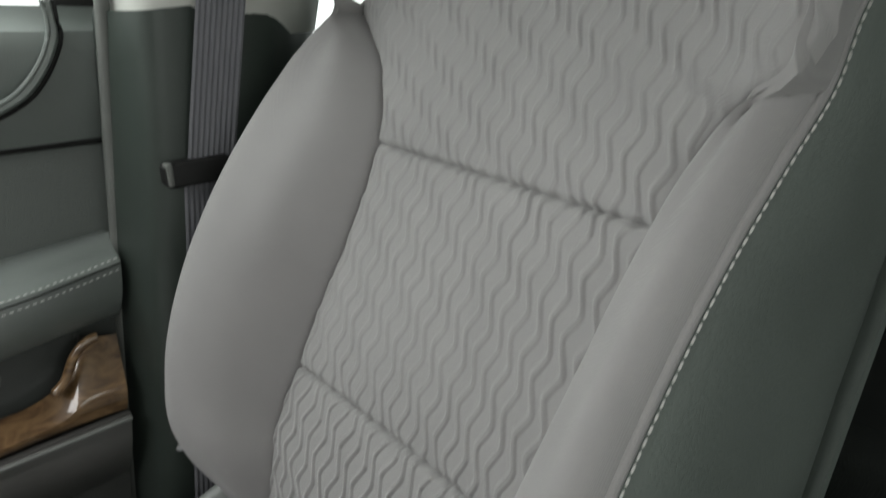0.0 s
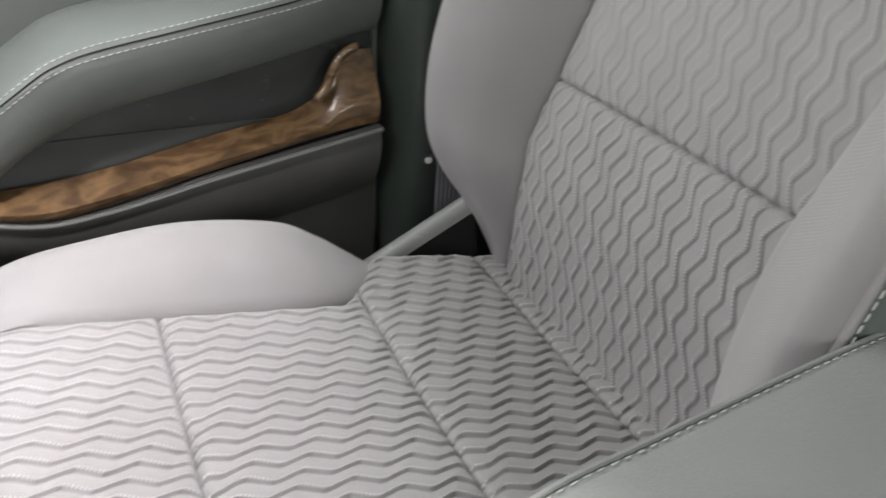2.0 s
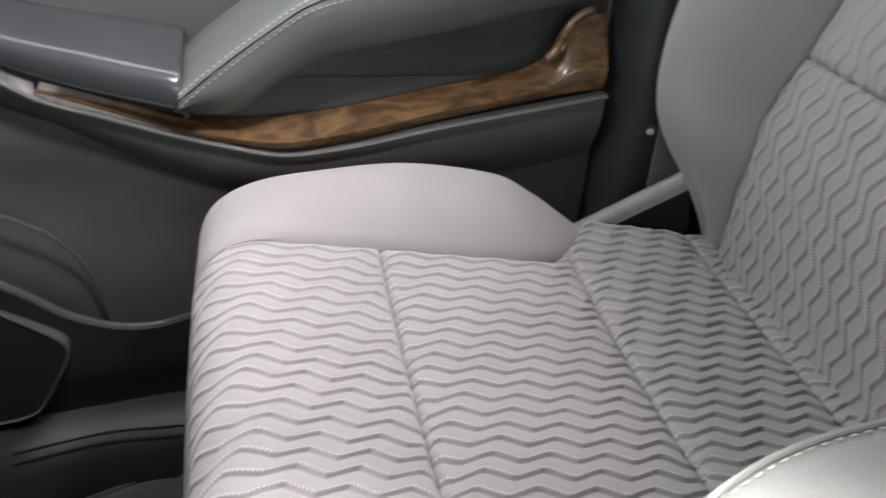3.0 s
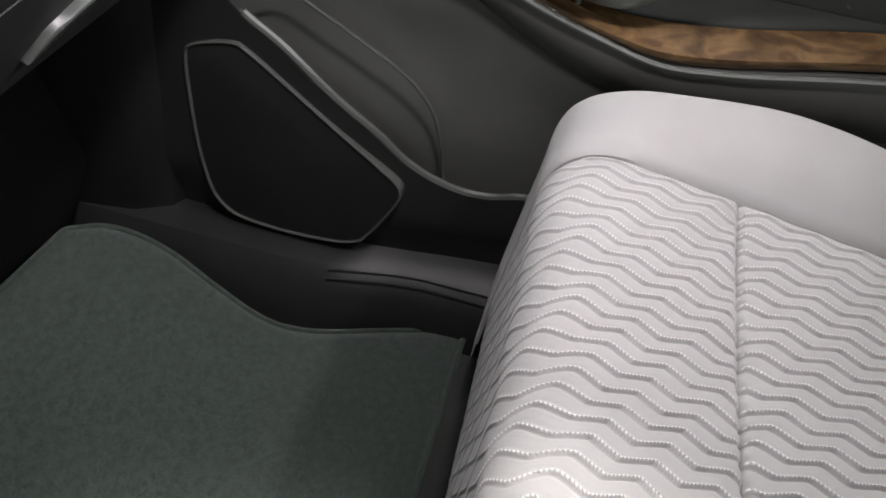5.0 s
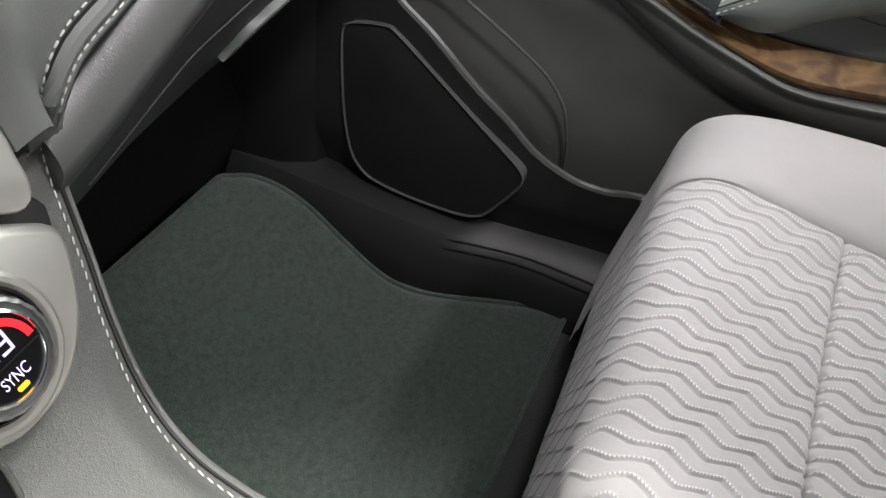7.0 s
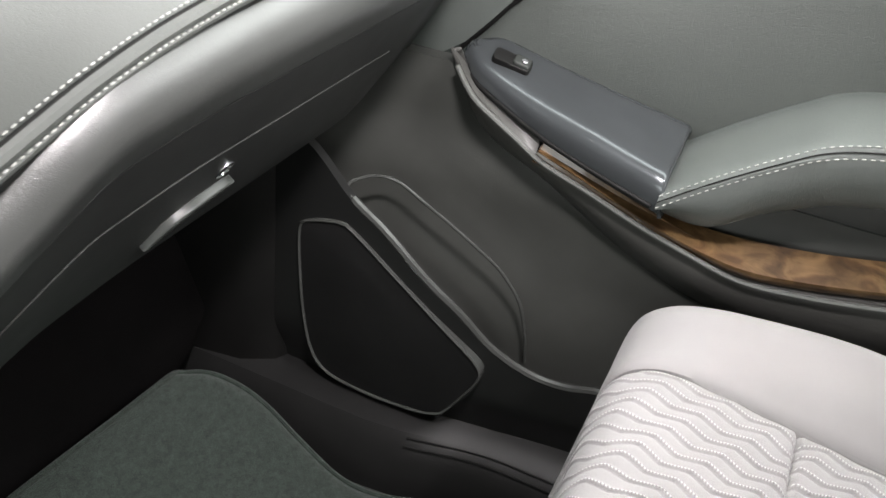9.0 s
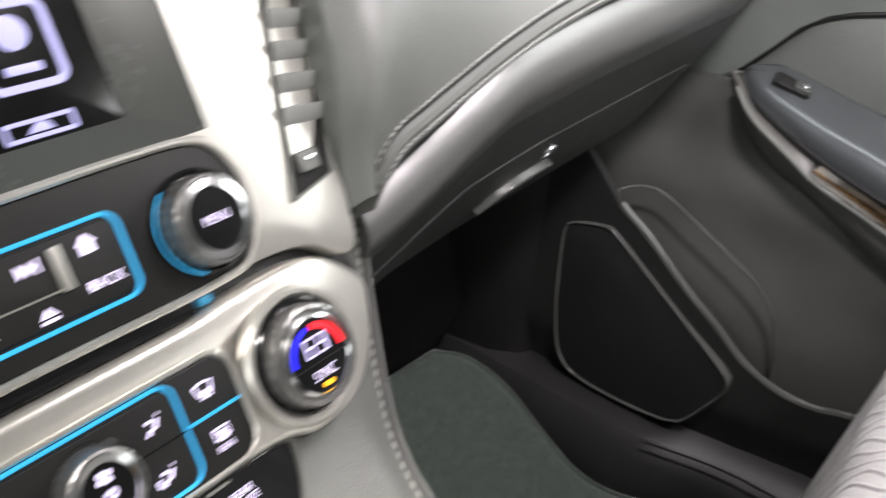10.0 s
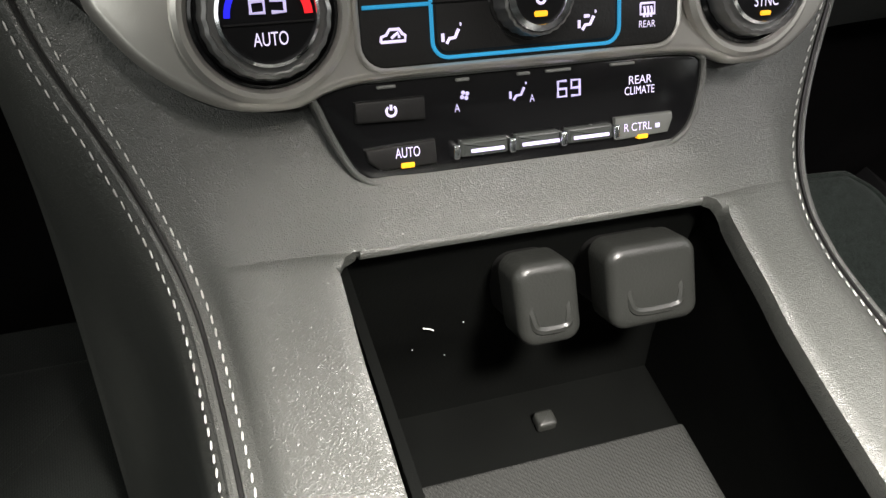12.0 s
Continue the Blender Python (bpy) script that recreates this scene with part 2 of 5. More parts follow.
def weave_material(name, base, pitch, vary, relief, sheen=0.3, tint=0.35, speck=1500, low=0.72, high=1.12, blotch=9):
    """Cloth: two crossed fine waves, with blotches of wear."""
    m, nt, b = material(name)
    lo, hi = [c * (1 - vary) for c in base], [min(1, c * (1 + vary)) for c in base]
    col = ramp(nt, noise_node(nt, blotch, 5), [(0.3, lo), (0.7, hi)])
    tc = nt.nodes.new("ShaderNodeTexCoord")
    waves = []
    for axis in ("X", "DIAGONAL"):
        w = nt.nodes.new("ShaderNodeTexWave")
        w.bands_direction = axis
        w.inputs["Scale"].default_value = 0.314 / pitch
        w.inputs["Distortion"].default_value, w.inputs["Detail"].default_value = 1.0, 2.0
        nt.links.new(tc.outputs["Object"], w.inputs["Vector"])
        waves.append(w.outputs["Fac"])
    mul = nt.nodes.new("ShaderNodeMath")
    mul.operation = "MULTIPLY"
    nt.links.new(waves[0], mul.inputs[0])
    nt.links.new(waves[1], mul.inputs[1])
    fine = noise_node(nt, speck, 2)
    add = nt.nodes.new("ShaderNodeMath")
    add.operation = "ADD"
    nt.links.new(mul.outputs[0], add.inputs[0])
    nt.links.new(fine, add.inputs[1])
    mixn = nt.nodes.new("ShaderNodeMix")
    mixn.data_type, mixn.blend_type = "RGBA", "MULTIPLY"
    mixn.inputs[0].default_value = tint
    nt.links.new(col, mixn.inputs[6])
    nt.links.new(ramp(nt, add.outputs[0], [(0.3, (low,) * 3), (1.0, (high,) * 3)]), mixn.inputs[7])
    nt.links.new(mixn.outputs[2], b.inputs["Base Color"])
    b.inputs["Roughness"].default_value = 0.92
    b.inputs["Specular IOR Level"].default_value = 0.2
    b.inputs["Sheen Weight"].default_value = sheen
    b.inputs["Sheen Roughness"].default_value = 0.5
    bump(nt, b, add.outputs[0], 0.6, relief)
    return m


def glow_material(name, color, strength):
    m, nt, b = material(name)
    b.inputs["Base Color"].default_value = (*[c * 0.6 for c in color], 1)
    b.inputs["Emission Color"].default_value = (*color, 1)
    b.inputs["Emission Strength"].default_value = strength
    b.inputs["Roughness"].default_value = 0.4
    return m


RIDGED = weave_material("ridged_cloth", (0.345, 0.337, 0.332), 0.0006, 0.06, 0.00028, tint=0.28)
CLOTH = weave_material("smooth_cloth", (0.335, 0.325, 0.321), 0.0006, 0.05, 0.00022, tint=0.25)
DARK = grain_material("dark_leather", (0.140, 0.160, 0.145), 0.46, 0.10, 10, 1000, 0.00025, cell=True)
PAD = grain_material("grey_leather", (0.128, 0.136, 0.128), 0.40, 0.06, 8, 900, 0.00008, cell=True)
DOORPAD = grain_material("door_leather", (0.150, 0.167, 0.156), 0.38, 0.08, 8, 1000, 0.00025, spec=0.8, cell=True)
INSERT = grain_material("insert_leather", (0.112, 0.124, 0.114), 0.42, 0.08, 8, 1000, 0.00025, spec=0.6, cell=True)
CONSOLE = grain_material("console_leather", (0.072, 0.075, 0.068), 0.36, 0.10, 9, 1000, 0.0003, spec=0.9, cell=True)
TRIM = grain_material("dark_trim_plastic", (0.034, 0.035, 0.033), 0.48, 0.12, 12, 700, 0.0004)
BLACK = grain_material("black_plastic", (0.0105, 0.0103, 0.0100), 0.5, 0.2, 14, 700, 0.0003, spec=0.3)
GRIP = grain_material("grey_grip_metal", (0.26, 0.26, 0.255), 0.30, 0.1, 30, 900, 0.0001, metal=0.75)
CAPRUBBER = grain_material("cap_rubber", (0.019, 0.020, 0.018), 0.36, 0.12, 30, 900, 0.0003)
MATTFACE = grain_material("matt_black_face", (0.004, 0.004, 0.0045), 0.6, 0.1, 20, 500, 0.0, spec=0.12)
GLOSS = grain_material("gloss_black_panel", (0.006, 0.006, 0.0065), 0.12, 0.1, 20, 500, 0.0)
SATIN = grain_material("satin_silver_trim", (0.66, 0.645, 0.60), 0.31, 0.05, 10, 1200, 0.00008, metal=0.78)
CHROME = grain_material("chrome", (0.82, 0.83, 0.85), 0.18, 0.04, 30, 500, 0.0, metal=1.0)
STEELBLUE = grain_material("switch_plate_paint", (0.125, 0.136, 0.143), 0.22, 0.06, 12, 900, 0.0001, metal=0.55)
THREAD = grain_material("white_thread", (0.60, 0.60, 0.57), 0.8, 0.1, 60, 900, 0.0)
LIDGREY = grain_material("lid_leather", (0.33, 0.34, 0.33), 0.34, 0.06, 8, 900, 0.00014, spec=0.9, cell=True)
PILLAR = grain_material("pillar_plastic", (0.040, 0.050, 0.043), 0.40, 0.10, 12, 700, 0.0003)
POCKET = grain_material("pocket_plastic", (0.017, 0.0175, 0.017), 0.34, 0.1, 12, 700, 0.0002)
BELTGREY = grain_material("warm_grey_door_plastic", (0.110, 0.109, 0.102), 0.40, 0.08, 12, 700, 0.0003)
LINING = grain_material("door_lining_plastic", (0.058, 0.060, 0.055), 0.46, 0.10, 12, 700, 0.0003)
CUP = grain_material("glossy_grey_plastic", (0.055, 0.060, 0.056), 0.26, 0.10, 12, 700, 0.0001)
# black plastic lowered further: the shade inside the bin is in its colour
SHADEBIN = grain_material("shaded_bin_plastic", (0.0026, 0.0029, 0.0026), 0.8, 0.2, 20, 900, 0.0003, spec=0.05)
ROLLGREY = grain_material("dark_grey_leather", (0.062, 0.065, 0.062), 0.34, 0.08, 9, 900, 0.00006, spec=1.0, cell=True)
THREADG = grain_material("grey_thread", (0.40, 0.41, 0.39), 0.8, 0.1, 60, 900, 0.0)
BELT = weave_material("belt_webbing", (0.17, 0.17, 0.185), 0.0016, 0.06, 0.0004)
HEADLINER = weave_material("headliner_cloth", (0.55, 0.54, 0.50), 0.001, 0.05, 0.0002)
PILLARTOP = grain_material("light_pillar_plastic", (0.60, 0.60, 0.56), 0.5, 0.05, 12, 700, 0.0003)
RUBBER = grain_material("grey_rubber", (0.13, 0.135, 0.125), 0.55, 0.12, 20, 900, 0.0003)
LITEDGE = grain_material("lit_edge_grey", (0.15, 0.155, 0.145), 0.36, 0.08, 20, 900, 0.0001)
HINGE = grain_material("satin_grey_plastic", (0.27, 0.28, 0.27), 0.26, 0.08, 20, 900, 0.0001)
RIMGLOSS = grain_material("glossy_dark_plastic", (0.065, 0.068, 0.064), 0.18, 0.10, 12, 700, 0.0001)
GRILLE = grain_material("speaker_grille", (0.010, 0.010, 0.010), 0.6, 0.2, 20, 900, 0.0002)
BINMAT = weave_material("patterned_rubber", (0.030, 0.031, 0.029), 0.0016, 0.10, 0.0009, 0.0, 0.9, 700)
CARPET = weave_material("mat_carpet", (0.036, 0.050, 0.041), 0.0008, 0.30, 0.0018, 0.12, 1.0, 620, 0.12, 1.62, 130)
SILLGREY = grain_material("sill_plastic", (0.014, 0.014, 0.0137), 0.48, 0.15, 14, 700, 0.0003, spec=0.4)
SHADED_LID = grain_material("shaded_glovebox_plastic", (0.030, 0.031, 0.030), 0.46, 0.12, 12, 700, 0.0004, spec=0.5)
FOOTWELL = grain_material("footwell_felt", (0.006, 0.0055, 0.0055), 0.9, 0.2, 14, 700, 0.0006, spec=0.1)
FLOORC = weave_material("floor_carpet", (0.03, 0.034, 0.031), 0.0022, 0.2, 0.0012, 0.1)
BLUE = glow_material("blue_backlight", (0.03, 0.42, 0.80), 0.62)
ICON = glow_material("white_backlight", (0.80, 0.72, 1.0), 1.3)
RED = glow_material("red_backlight", (1.0, 0.02, 0.03), 1.1)
DEEPBLUE = glow_material("deep_blue_backlight", (0.02, 0.02, 1.0), 1.1)
AMBER = glow_material("amber_lamp", (1.0, 0.50, 0.02), 1.5)
DIMBLUE = glow_material("dim_blue_light", (0.05, 0.35, 0.60), 0.12)
SCREENICON = glow_material("screen_icon_light", (0.52, 0.52, 0.95), 0.42)
LCD = glow_material("display_digits", (0.66, 0.60, 0.95), 0.9)


def burl_material():
    m, nt, b = material("burl_wood")
    tc = nt.nodes.new("ShaderNodeTexCoord")
    mp = nt.nodes.new("ShaderNodeMapping")
    mp.inputs["Scale"].default_value = (1.0, 0.55, 1.3)
    nt.links.new(tc.outputs["Object"], mp.inputs["Vector"])
    n1 = nt.nodes.new("ShaderNodeTexNoise")
    n1.inputs["Scale"].default_value, n1.inputs["Detail"].default_value, n1.inputs["Distortion"].default_value = 48, 8, 0.9
    nt.links.new(mp.outputs[0], n1.inputs["Vector"])
    n2 = nt.nodes.new("ShaderNodeTexNoise")
    n2.inputs["Scale"].default_value, n2.inputs["Detail"].default_value, n2.inputs["Distortion"].default_value = 22, 6, 1.5
    nt.links.new(mp.outputs[0], n2.inputs["Vector"])
    c1 = ramp(nt, n1.outputs["Fac"], [(0.28, (0.052, 0.027, 0.012)), (0.44, (0.125, 0.070, 0.030)), (0.60, (0.24, 0.145, 0.066)), (0.75, (0.155, 0.088, 0.038))])
    c2 = ramp(nt, n2.outputs["Fac"], [(0.35, (0.68,) * 3), (0.65, (1.15,) * 3)])
    mixn = nt.nodes.new("ShaderNodeMix")
    mixn.data_type, mixn.blend_type = "RGBA", "MULTIPLY"
    mixn.inputs[0].default_value = 1.0
    nt.links.new(c1, mixn.inputs[6])
    nt.links.new(c2, mixn.inputs[7])
    nt.links.new(mixn.outputs[2], b.inputs["Base Color"])
    b.inputs["Roughness"].default_value = 0.35
    b.inputs["Coat Weight"].default_value, b.inputs["Coat Roughness"].default_value = 1.0, 0.06
    return m


BURL = burl_material()


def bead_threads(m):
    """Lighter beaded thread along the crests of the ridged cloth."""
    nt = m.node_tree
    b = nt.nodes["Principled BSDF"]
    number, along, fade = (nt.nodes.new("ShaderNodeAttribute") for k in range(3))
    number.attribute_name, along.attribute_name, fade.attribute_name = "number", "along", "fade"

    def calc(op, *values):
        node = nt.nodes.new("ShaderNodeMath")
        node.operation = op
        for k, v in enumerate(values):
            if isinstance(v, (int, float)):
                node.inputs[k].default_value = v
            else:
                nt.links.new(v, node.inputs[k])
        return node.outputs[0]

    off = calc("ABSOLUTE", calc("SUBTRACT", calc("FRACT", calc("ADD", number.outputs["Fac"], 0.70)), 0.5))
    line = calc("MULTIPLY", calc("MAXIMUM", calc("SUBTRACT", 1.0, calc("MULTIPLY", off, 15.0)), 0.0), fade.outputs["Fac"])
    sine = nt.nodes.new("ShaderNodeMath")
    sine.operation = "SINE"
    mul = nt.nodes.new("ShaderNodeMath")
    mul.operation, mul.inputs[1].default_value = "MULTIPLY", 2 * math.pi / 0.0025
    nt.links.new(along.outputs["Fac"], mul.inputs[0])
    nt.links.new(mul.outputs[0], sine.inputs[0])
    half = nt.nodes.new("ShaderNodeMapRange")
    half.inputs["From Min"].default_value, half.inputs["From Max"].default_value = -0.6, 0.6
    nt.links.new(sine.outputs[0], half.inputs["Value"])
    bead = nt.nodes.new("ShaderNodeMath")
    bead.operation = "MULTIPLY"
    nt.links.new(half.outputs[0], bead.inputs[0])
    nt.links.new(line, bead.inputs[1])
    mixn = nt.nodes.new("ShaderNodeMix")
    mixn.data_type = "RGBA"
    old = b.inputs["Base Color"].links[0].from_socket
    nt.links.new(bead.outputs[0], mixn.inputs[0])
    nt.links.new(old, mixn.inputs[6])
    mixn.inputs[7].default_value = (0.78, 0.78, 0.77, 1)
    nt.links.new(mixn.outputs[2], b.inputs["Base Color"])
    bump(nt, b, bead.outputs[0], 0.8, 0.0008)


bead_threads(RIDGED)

# ---- the car's shell: floor, firewall, roof, pillars, sides ----
floor = part("floor", box(-0.86, 0.86, -1.10, 1.20, -0.05, 0.0), FLOORC)
tagged(floor, "dark grey carpeted car floor", "floor", kind="structure")
roof = part("ceiling", box(-0.80, 0.80, -1.20, 0.62, 1.14, 1.18), HEADLINER)
tagged(roof, "pale cloth headliner over the seats", "ceiling", kind="structure")
firewall = part("wall_front", wall([[(x, 1.06 + 0.10 * smooth(0.3, 0.0, 0.3 - abs(z - 0.15)), z) for x in (-0.86, 0, 0.86)] for z in (-0.02, 0.15, 0.4, 0.62)], 0.03), FOOTWELL)
tagged(firewall, "dark carpeted firewall ahead of the footwell", "wall", kind="structure")
rear_wall = part("wall_rear", box(-0.86, 0.86, -1.22, -1.18, 0.0, 0.80), TRIM)
tagged(rear_wall, "dark trim closing the rear of the cabin", "wall", kind="structure")
far_door = part("wall_driver_side", wall([[(-0.84 - 0.02 * (z > 0.5), y, z) for y in (-1.2, 0.0, 1.1)] for z in (0.0, 0.1, 0.22)], 0.03), TRIM)
tagged(far_door, "dark sill under the open driver's doorway", "wall", kind="structure")
rear_side = part("wall_rear_side", wall([[(0.88, y, z) for y in (-1.2, -0.6, -0.14)] for z in (0.0, 0.4, 0.80)], 0.03), BLACK)
tagged(rear_side, "dark trim of the rear door beside the cabin", "wall", kind="structure")


def pillar():
    pts = []
    for j in range(13):
        z = 0.02 + 0.82 * j / 12
        bulge = 0.030 * smooth(0.2, 0.6, z)
        pts.append([(0.874, 0.086, z), (0.848 - bulge * 0.6, 0.080, z), (0.820 - bulge, 0.067, z), (0.8105 - bulge, 0.057, z), (0.8075 - bulge, 0.044, z), (0.807 - bulge, 0.01, z), (0.814 - bulge, -0.06, z), (0.835, -0.12, z), (0.87, -0.15, z)])
    pts[-1] = [(x, y, z + 0.012 - 0.13 * y) for x, y, z in pts[-1]]
    lower = part("pillar_lower", wall([spline(r, 44) for r in pts], -0.006), PILLAR)
    tagged(lower, "dark plastic lower cover of the door pillar", "pillar trim", kind="structure")
    pts = []
    for j in range(6):
        z = 0.822 + 0.31 * j / 5
        k = 0.10 * j / 5
        pts.append([(0.878 - k, 0.078, z), (0.834 - k, 0.072, z), (0.797 - k, 0.056, z), (0.784 - k, 0.01, z), (0.790 - k, -0.06, z), (0.83 - k, -0.12, z), (0.865 - k, -0.15, z)])
    upper = part("pillar_upper", wall([spline(r, 26) for r in pts], -0.006), PILLARTOP)
    tagged(upper, "pale plastic upper cover of the door pillar", "pillar trim", kind="structure")


pillar()
header_rail = part("trim", box(0.70, 0.80, -1.2, 1.0, 1.08, 1.14, 0.02), HEADLINER)
tagged(header_rail, "pale roof rail above the side window", "roof rail", kind="structure")
seal = part("door_seal", tube(spline([(0.858, 0.084, 0.10), (0.864, 0.083, 0.35), (0.860, 0.082, 0.6), (0.842, 0.084, 0.86)], 30), 0.0075, 10), RUBBER)
tagged(seal, "grey-green rubber seal of the door opening", "door seal", kind="structure")
sill = part("sill_plate", wall([[(0.845, y, 0.100), (0.775, y, 0.098), (0.735 - 0.03 * smooth(0.62, 0.8, y), y, 0.085), (0.713 - 0.03 * smooth(0.62, 0.8, y), y, 0.055), (0.708 - 0.03 * smooth(0.62, 0.8, y), y, -0.01)] for y in [0.0 + 0.05 * k for k in range(22)]], 0.01), SILLGREY)
tagged(sill, "dark plastic sill plate with raised ribs", "sill", kind="structure")
ribs = merge(*[tube([(0.722 + d - 0.03 * smooth(0.62, 0.8, y), y, 0.074 + d * 0.9) for y in [0.50 + 0.01 * k for k in range(25)]], 0.0012, 6) for d in (0.0, 0.008)])
part("rib", ribs, SILLGREY, sill)
kick = part("kick_panel", wall([[(0.765, 0.925, z), (0.735, 0.945, z), (0.715, 0.985, z), (0.70, 1.09, z)] for z in (0.0, 0.2, 0.42)], 0.02), BLACK)
tagged(kick, "dark plastic kick panel beside the footwell", "kick panel", kind="structure")


# ---- floor mat ----
def mat_z(y):
    return 0.022 + 0.110 * smooth(0.74, 1.06, y)


def mat_edge(y):
    return lerp([(0.57, 0.733), (0.66, 0.697), (0.74, 0.664), (0.79, 0.655), (0.86, 0.662), (0.92, 0.668), (0.96, 0.661), (0.988, 0.646), (1.006, 0.624)], y)


def floor_mat():
    mat = thing("floor_mat", "dark green-grey carpet floor mat in the passenger footwell", "floor mat")

    def top(s, t):
        y = 0.572 + 0.436 * t + 0.022 * t * (1 - s)
        x0, x1 = 0.205 + 0.02 * t, mat_edge(0.572 + 0.436 * t)
        x = x0 + (x1 - x0) * s
        edge = min(s, 1 - s) * (x1 - x0)
        return (x, y, mat_z(y) + 0.0025 * noise.noise(Vector((x * 6, y * 6, 0))) - 0.004 * math.exp(-edge / 0.004))

    nu, nv = 60, 50
    rows = [[top(i / nu, j / nv) for i in range(nu + 1)] for j in range(nv + 1)]
    part("carpet", wall(rows, -0.008), CARPET, mat)
    line = [Vector(rows[j][nu]) for j in range(nv + 1)] + [Vector(q) for q in reversed(rows[nv][:-1])]
    line = [Vector(q) for q in rows[0][20:-1]] + line
    part("binding", tube([q + Vector((0, 0, 0.001)) for q in line], 0.0035, 8), CARPET, mat, "dark green cloth binding")


floor_mat()

# ---- passenger door ----
door = thing("door_1", "passenger door lined in dark green-grey trim with a burl wood strip", "door", kind="structure")


def side_plate(outline, x_front, thick, r):
    """A plate in the door's plane whose face looks into the cabin at x_front."""
    pl = Plane((x_front + thick, 0, 0), (0, -1, 0), (0, 0, 1))  # outward = -x
    return slab([(-a, b) for a, b in outline], pl, 0.0, thick, r)


def outward(vf, k=1.065):
    """Sets the upper door parts at their true depth: sizes grow with the distance from the cabin's middle."""
    c = Vector((-0.03, 0.47, 0.76))
    return [c + (Vector(q) - c) * k for q in vf[0]], vf[1]


def door_x(y, z):
    x = 0.858
    x -= 0.018 * smooth(0.44, 0.36, z)
    x -= 0.030 * smooth(0.36, 0.20, z) * smooth(0.45, 0.70, y)
    x -= 0.030 * smooth(0.60, 1.0, y) * smooth(0.62, 0.45, z)
    return x


part("lining", wall([[(door_x(y, z), y, z) for y, z in [(y, 0.08 + (0.36 + 0.06 * smooth(0.66, 0.80, y)) * j / 24) for y in [0.092 + 0.96 * i / 48 for i in range(49)]]] for j in range(25)], 0.03), LINING, door)

TOP = [(0.10, 0.712), (0.25, 0.700), (0.424, 0.672), (0.55, 0.644), (0.646, 0.615), (0.728, 0.583), (0.765, 0.540), (0.80, 0.50)]


def door_top(y):
    return lerp(TOP, y)


# soft pad above the seam, up to the window sill
rows = []
for j in range(13):
    k = j / 12
    rows.append([(0.842 - 0.022 * math.sin(math.pi * min(k * 1.3, 1.0) * 0.5) + 0.05 * smooth(0.8, 1.0, k), y, door_top(y) + 0.003 + (0.834 - door_top(y)) * k) for y in [0.096 + 0.95 * i / 40 for i in range(41)]])
part("upper_pad", outward(wall(rows, 0.02)), DOORPAD, door)
part("seam", outward(tube([(0.8445, y, door_top(y)) for y in [0.098 + 0.70 * i / 50 for i in range(51)]], 0.003, 6)), BLACK, door)
# padded insert between the seam and the armrest
rows = []
for j in range(17):
    k = j / 16
    rows.append([(0.846 - 0.012 * math.sin(math.pi * k) ** 0.6, y, 0.455 + (door_top(y) - 0.003 - 0.455) * k) for y in [0.097 + 0.68 * i / 40 for i in range(41)]])
part("insert_pad", outward(wall(rows, 0.012)), INSERT, door)

WOOD_UP = [(0.10, 0.522), (0.127, 0.520), (0.142, 0.505), (0.152, 0.482), (0.175, 0.464), (0.21, 0.454), (0.28, 0.441), (0.39, 0.421), (0.50, 0.415), (0.547, 0.424), (0.612, 0.441), (0.672, 0.457)]
WOOD_LO = [(0.09, 0.437), (0.10, 0.437), (0.272, 0.405), (0.387, 0.382), (0.445, 0.377), (0.503, 0.389), (0.559, 0.405), (0.613, 0.424), (0.674, 0.445)]


def wood_strip():
    def f(s, t):
        y = 0.094 + (0.674 - 0.094) * s
        lo, hi = lerp(WOOD_LO, y), lerp(WOOD_UP, y)
        z = lo + (hi - lo) * t
        ridge = math.sin(math.pi / 2 * min(t / 0.30, 1.0))
        x = 0.820 - 0.012 * smooth(0.25, 0.5, y) - 0.006 * ridge + 0.042 * max(0.0, t - 0.30)
        return (x, y, z - 0.012 * max(0.0, t - 0.30))

    rows = [[f(i / 90, j / 20) for i in range(91)] for j in range(21)]
    part("wood_strip", wall(rows, 0.014), BURL, door, "glossy brown burl wood strip")


wood_strip()
lip = [Vector((0.8220 - 0.012 * smooth(0.25, 0.5, y), y, lerp(WOOD_UP, y))) for y in [0.118 + 0.045 * i / 60 for i in range(61)]]
part("wood_edge", tube(lip, 0.0050, 14), BURL, door, "rounded glossy wood edge")
rows = [[(0.838 - 0.004 * math.sin(math.pi * k), y, 0.40 + k * lerp([(0.10, 0.15), (0.28, 0.12), (0.45, 0.06), (0.52, 0.02)], y)) for y in [0.10 + 0.40 * i / 24 for i in range(25)]] for k in [j / 8 for j in range(9)]]
part("grip_recess", outward(wall(rows, 0.006), 1.03), CUP, door, "dark glossy recess behind the wood")


# rounded belt under the wood, running forward round the switch plate
def belt_low(y):
    return lerp([(0.09, 0.345), (0.20, 0.322), (0.35, 0.300), (0.50, 0.312), (0.66, 0.390), (0.789, 0.475), (0.80, 0.50)], y)


def belt_up(y):
    return lerp([(0.09, 0.436), (0.272, 0.403), (0.387, 0.380), (0.445, 0.375), (0.503, 0.387), (0.559, 0.402), (0.613, 0.420), (0.674, 0.440), (0.70, 0.455), (0.74, 0.477), (0.775, 0.497), (0.80, 0.52)], y)


rows = []
for j in range(15):
    k = j / 14
    rows.append([(0.812 + 0.034 * (1 - k) ** 1.6 - 0.006 * math.sin(math.pi * k) + 0.03 * smooth(0.74, 0.80, y), y, belt_low(y) + (belt_up(y) - belt_low(y)) * k) for y in [0.093 + 0.705 * i / 60 for i in range(61)]])
part("lower_belt", wall(rows, 0.012), BELTGREY, door)

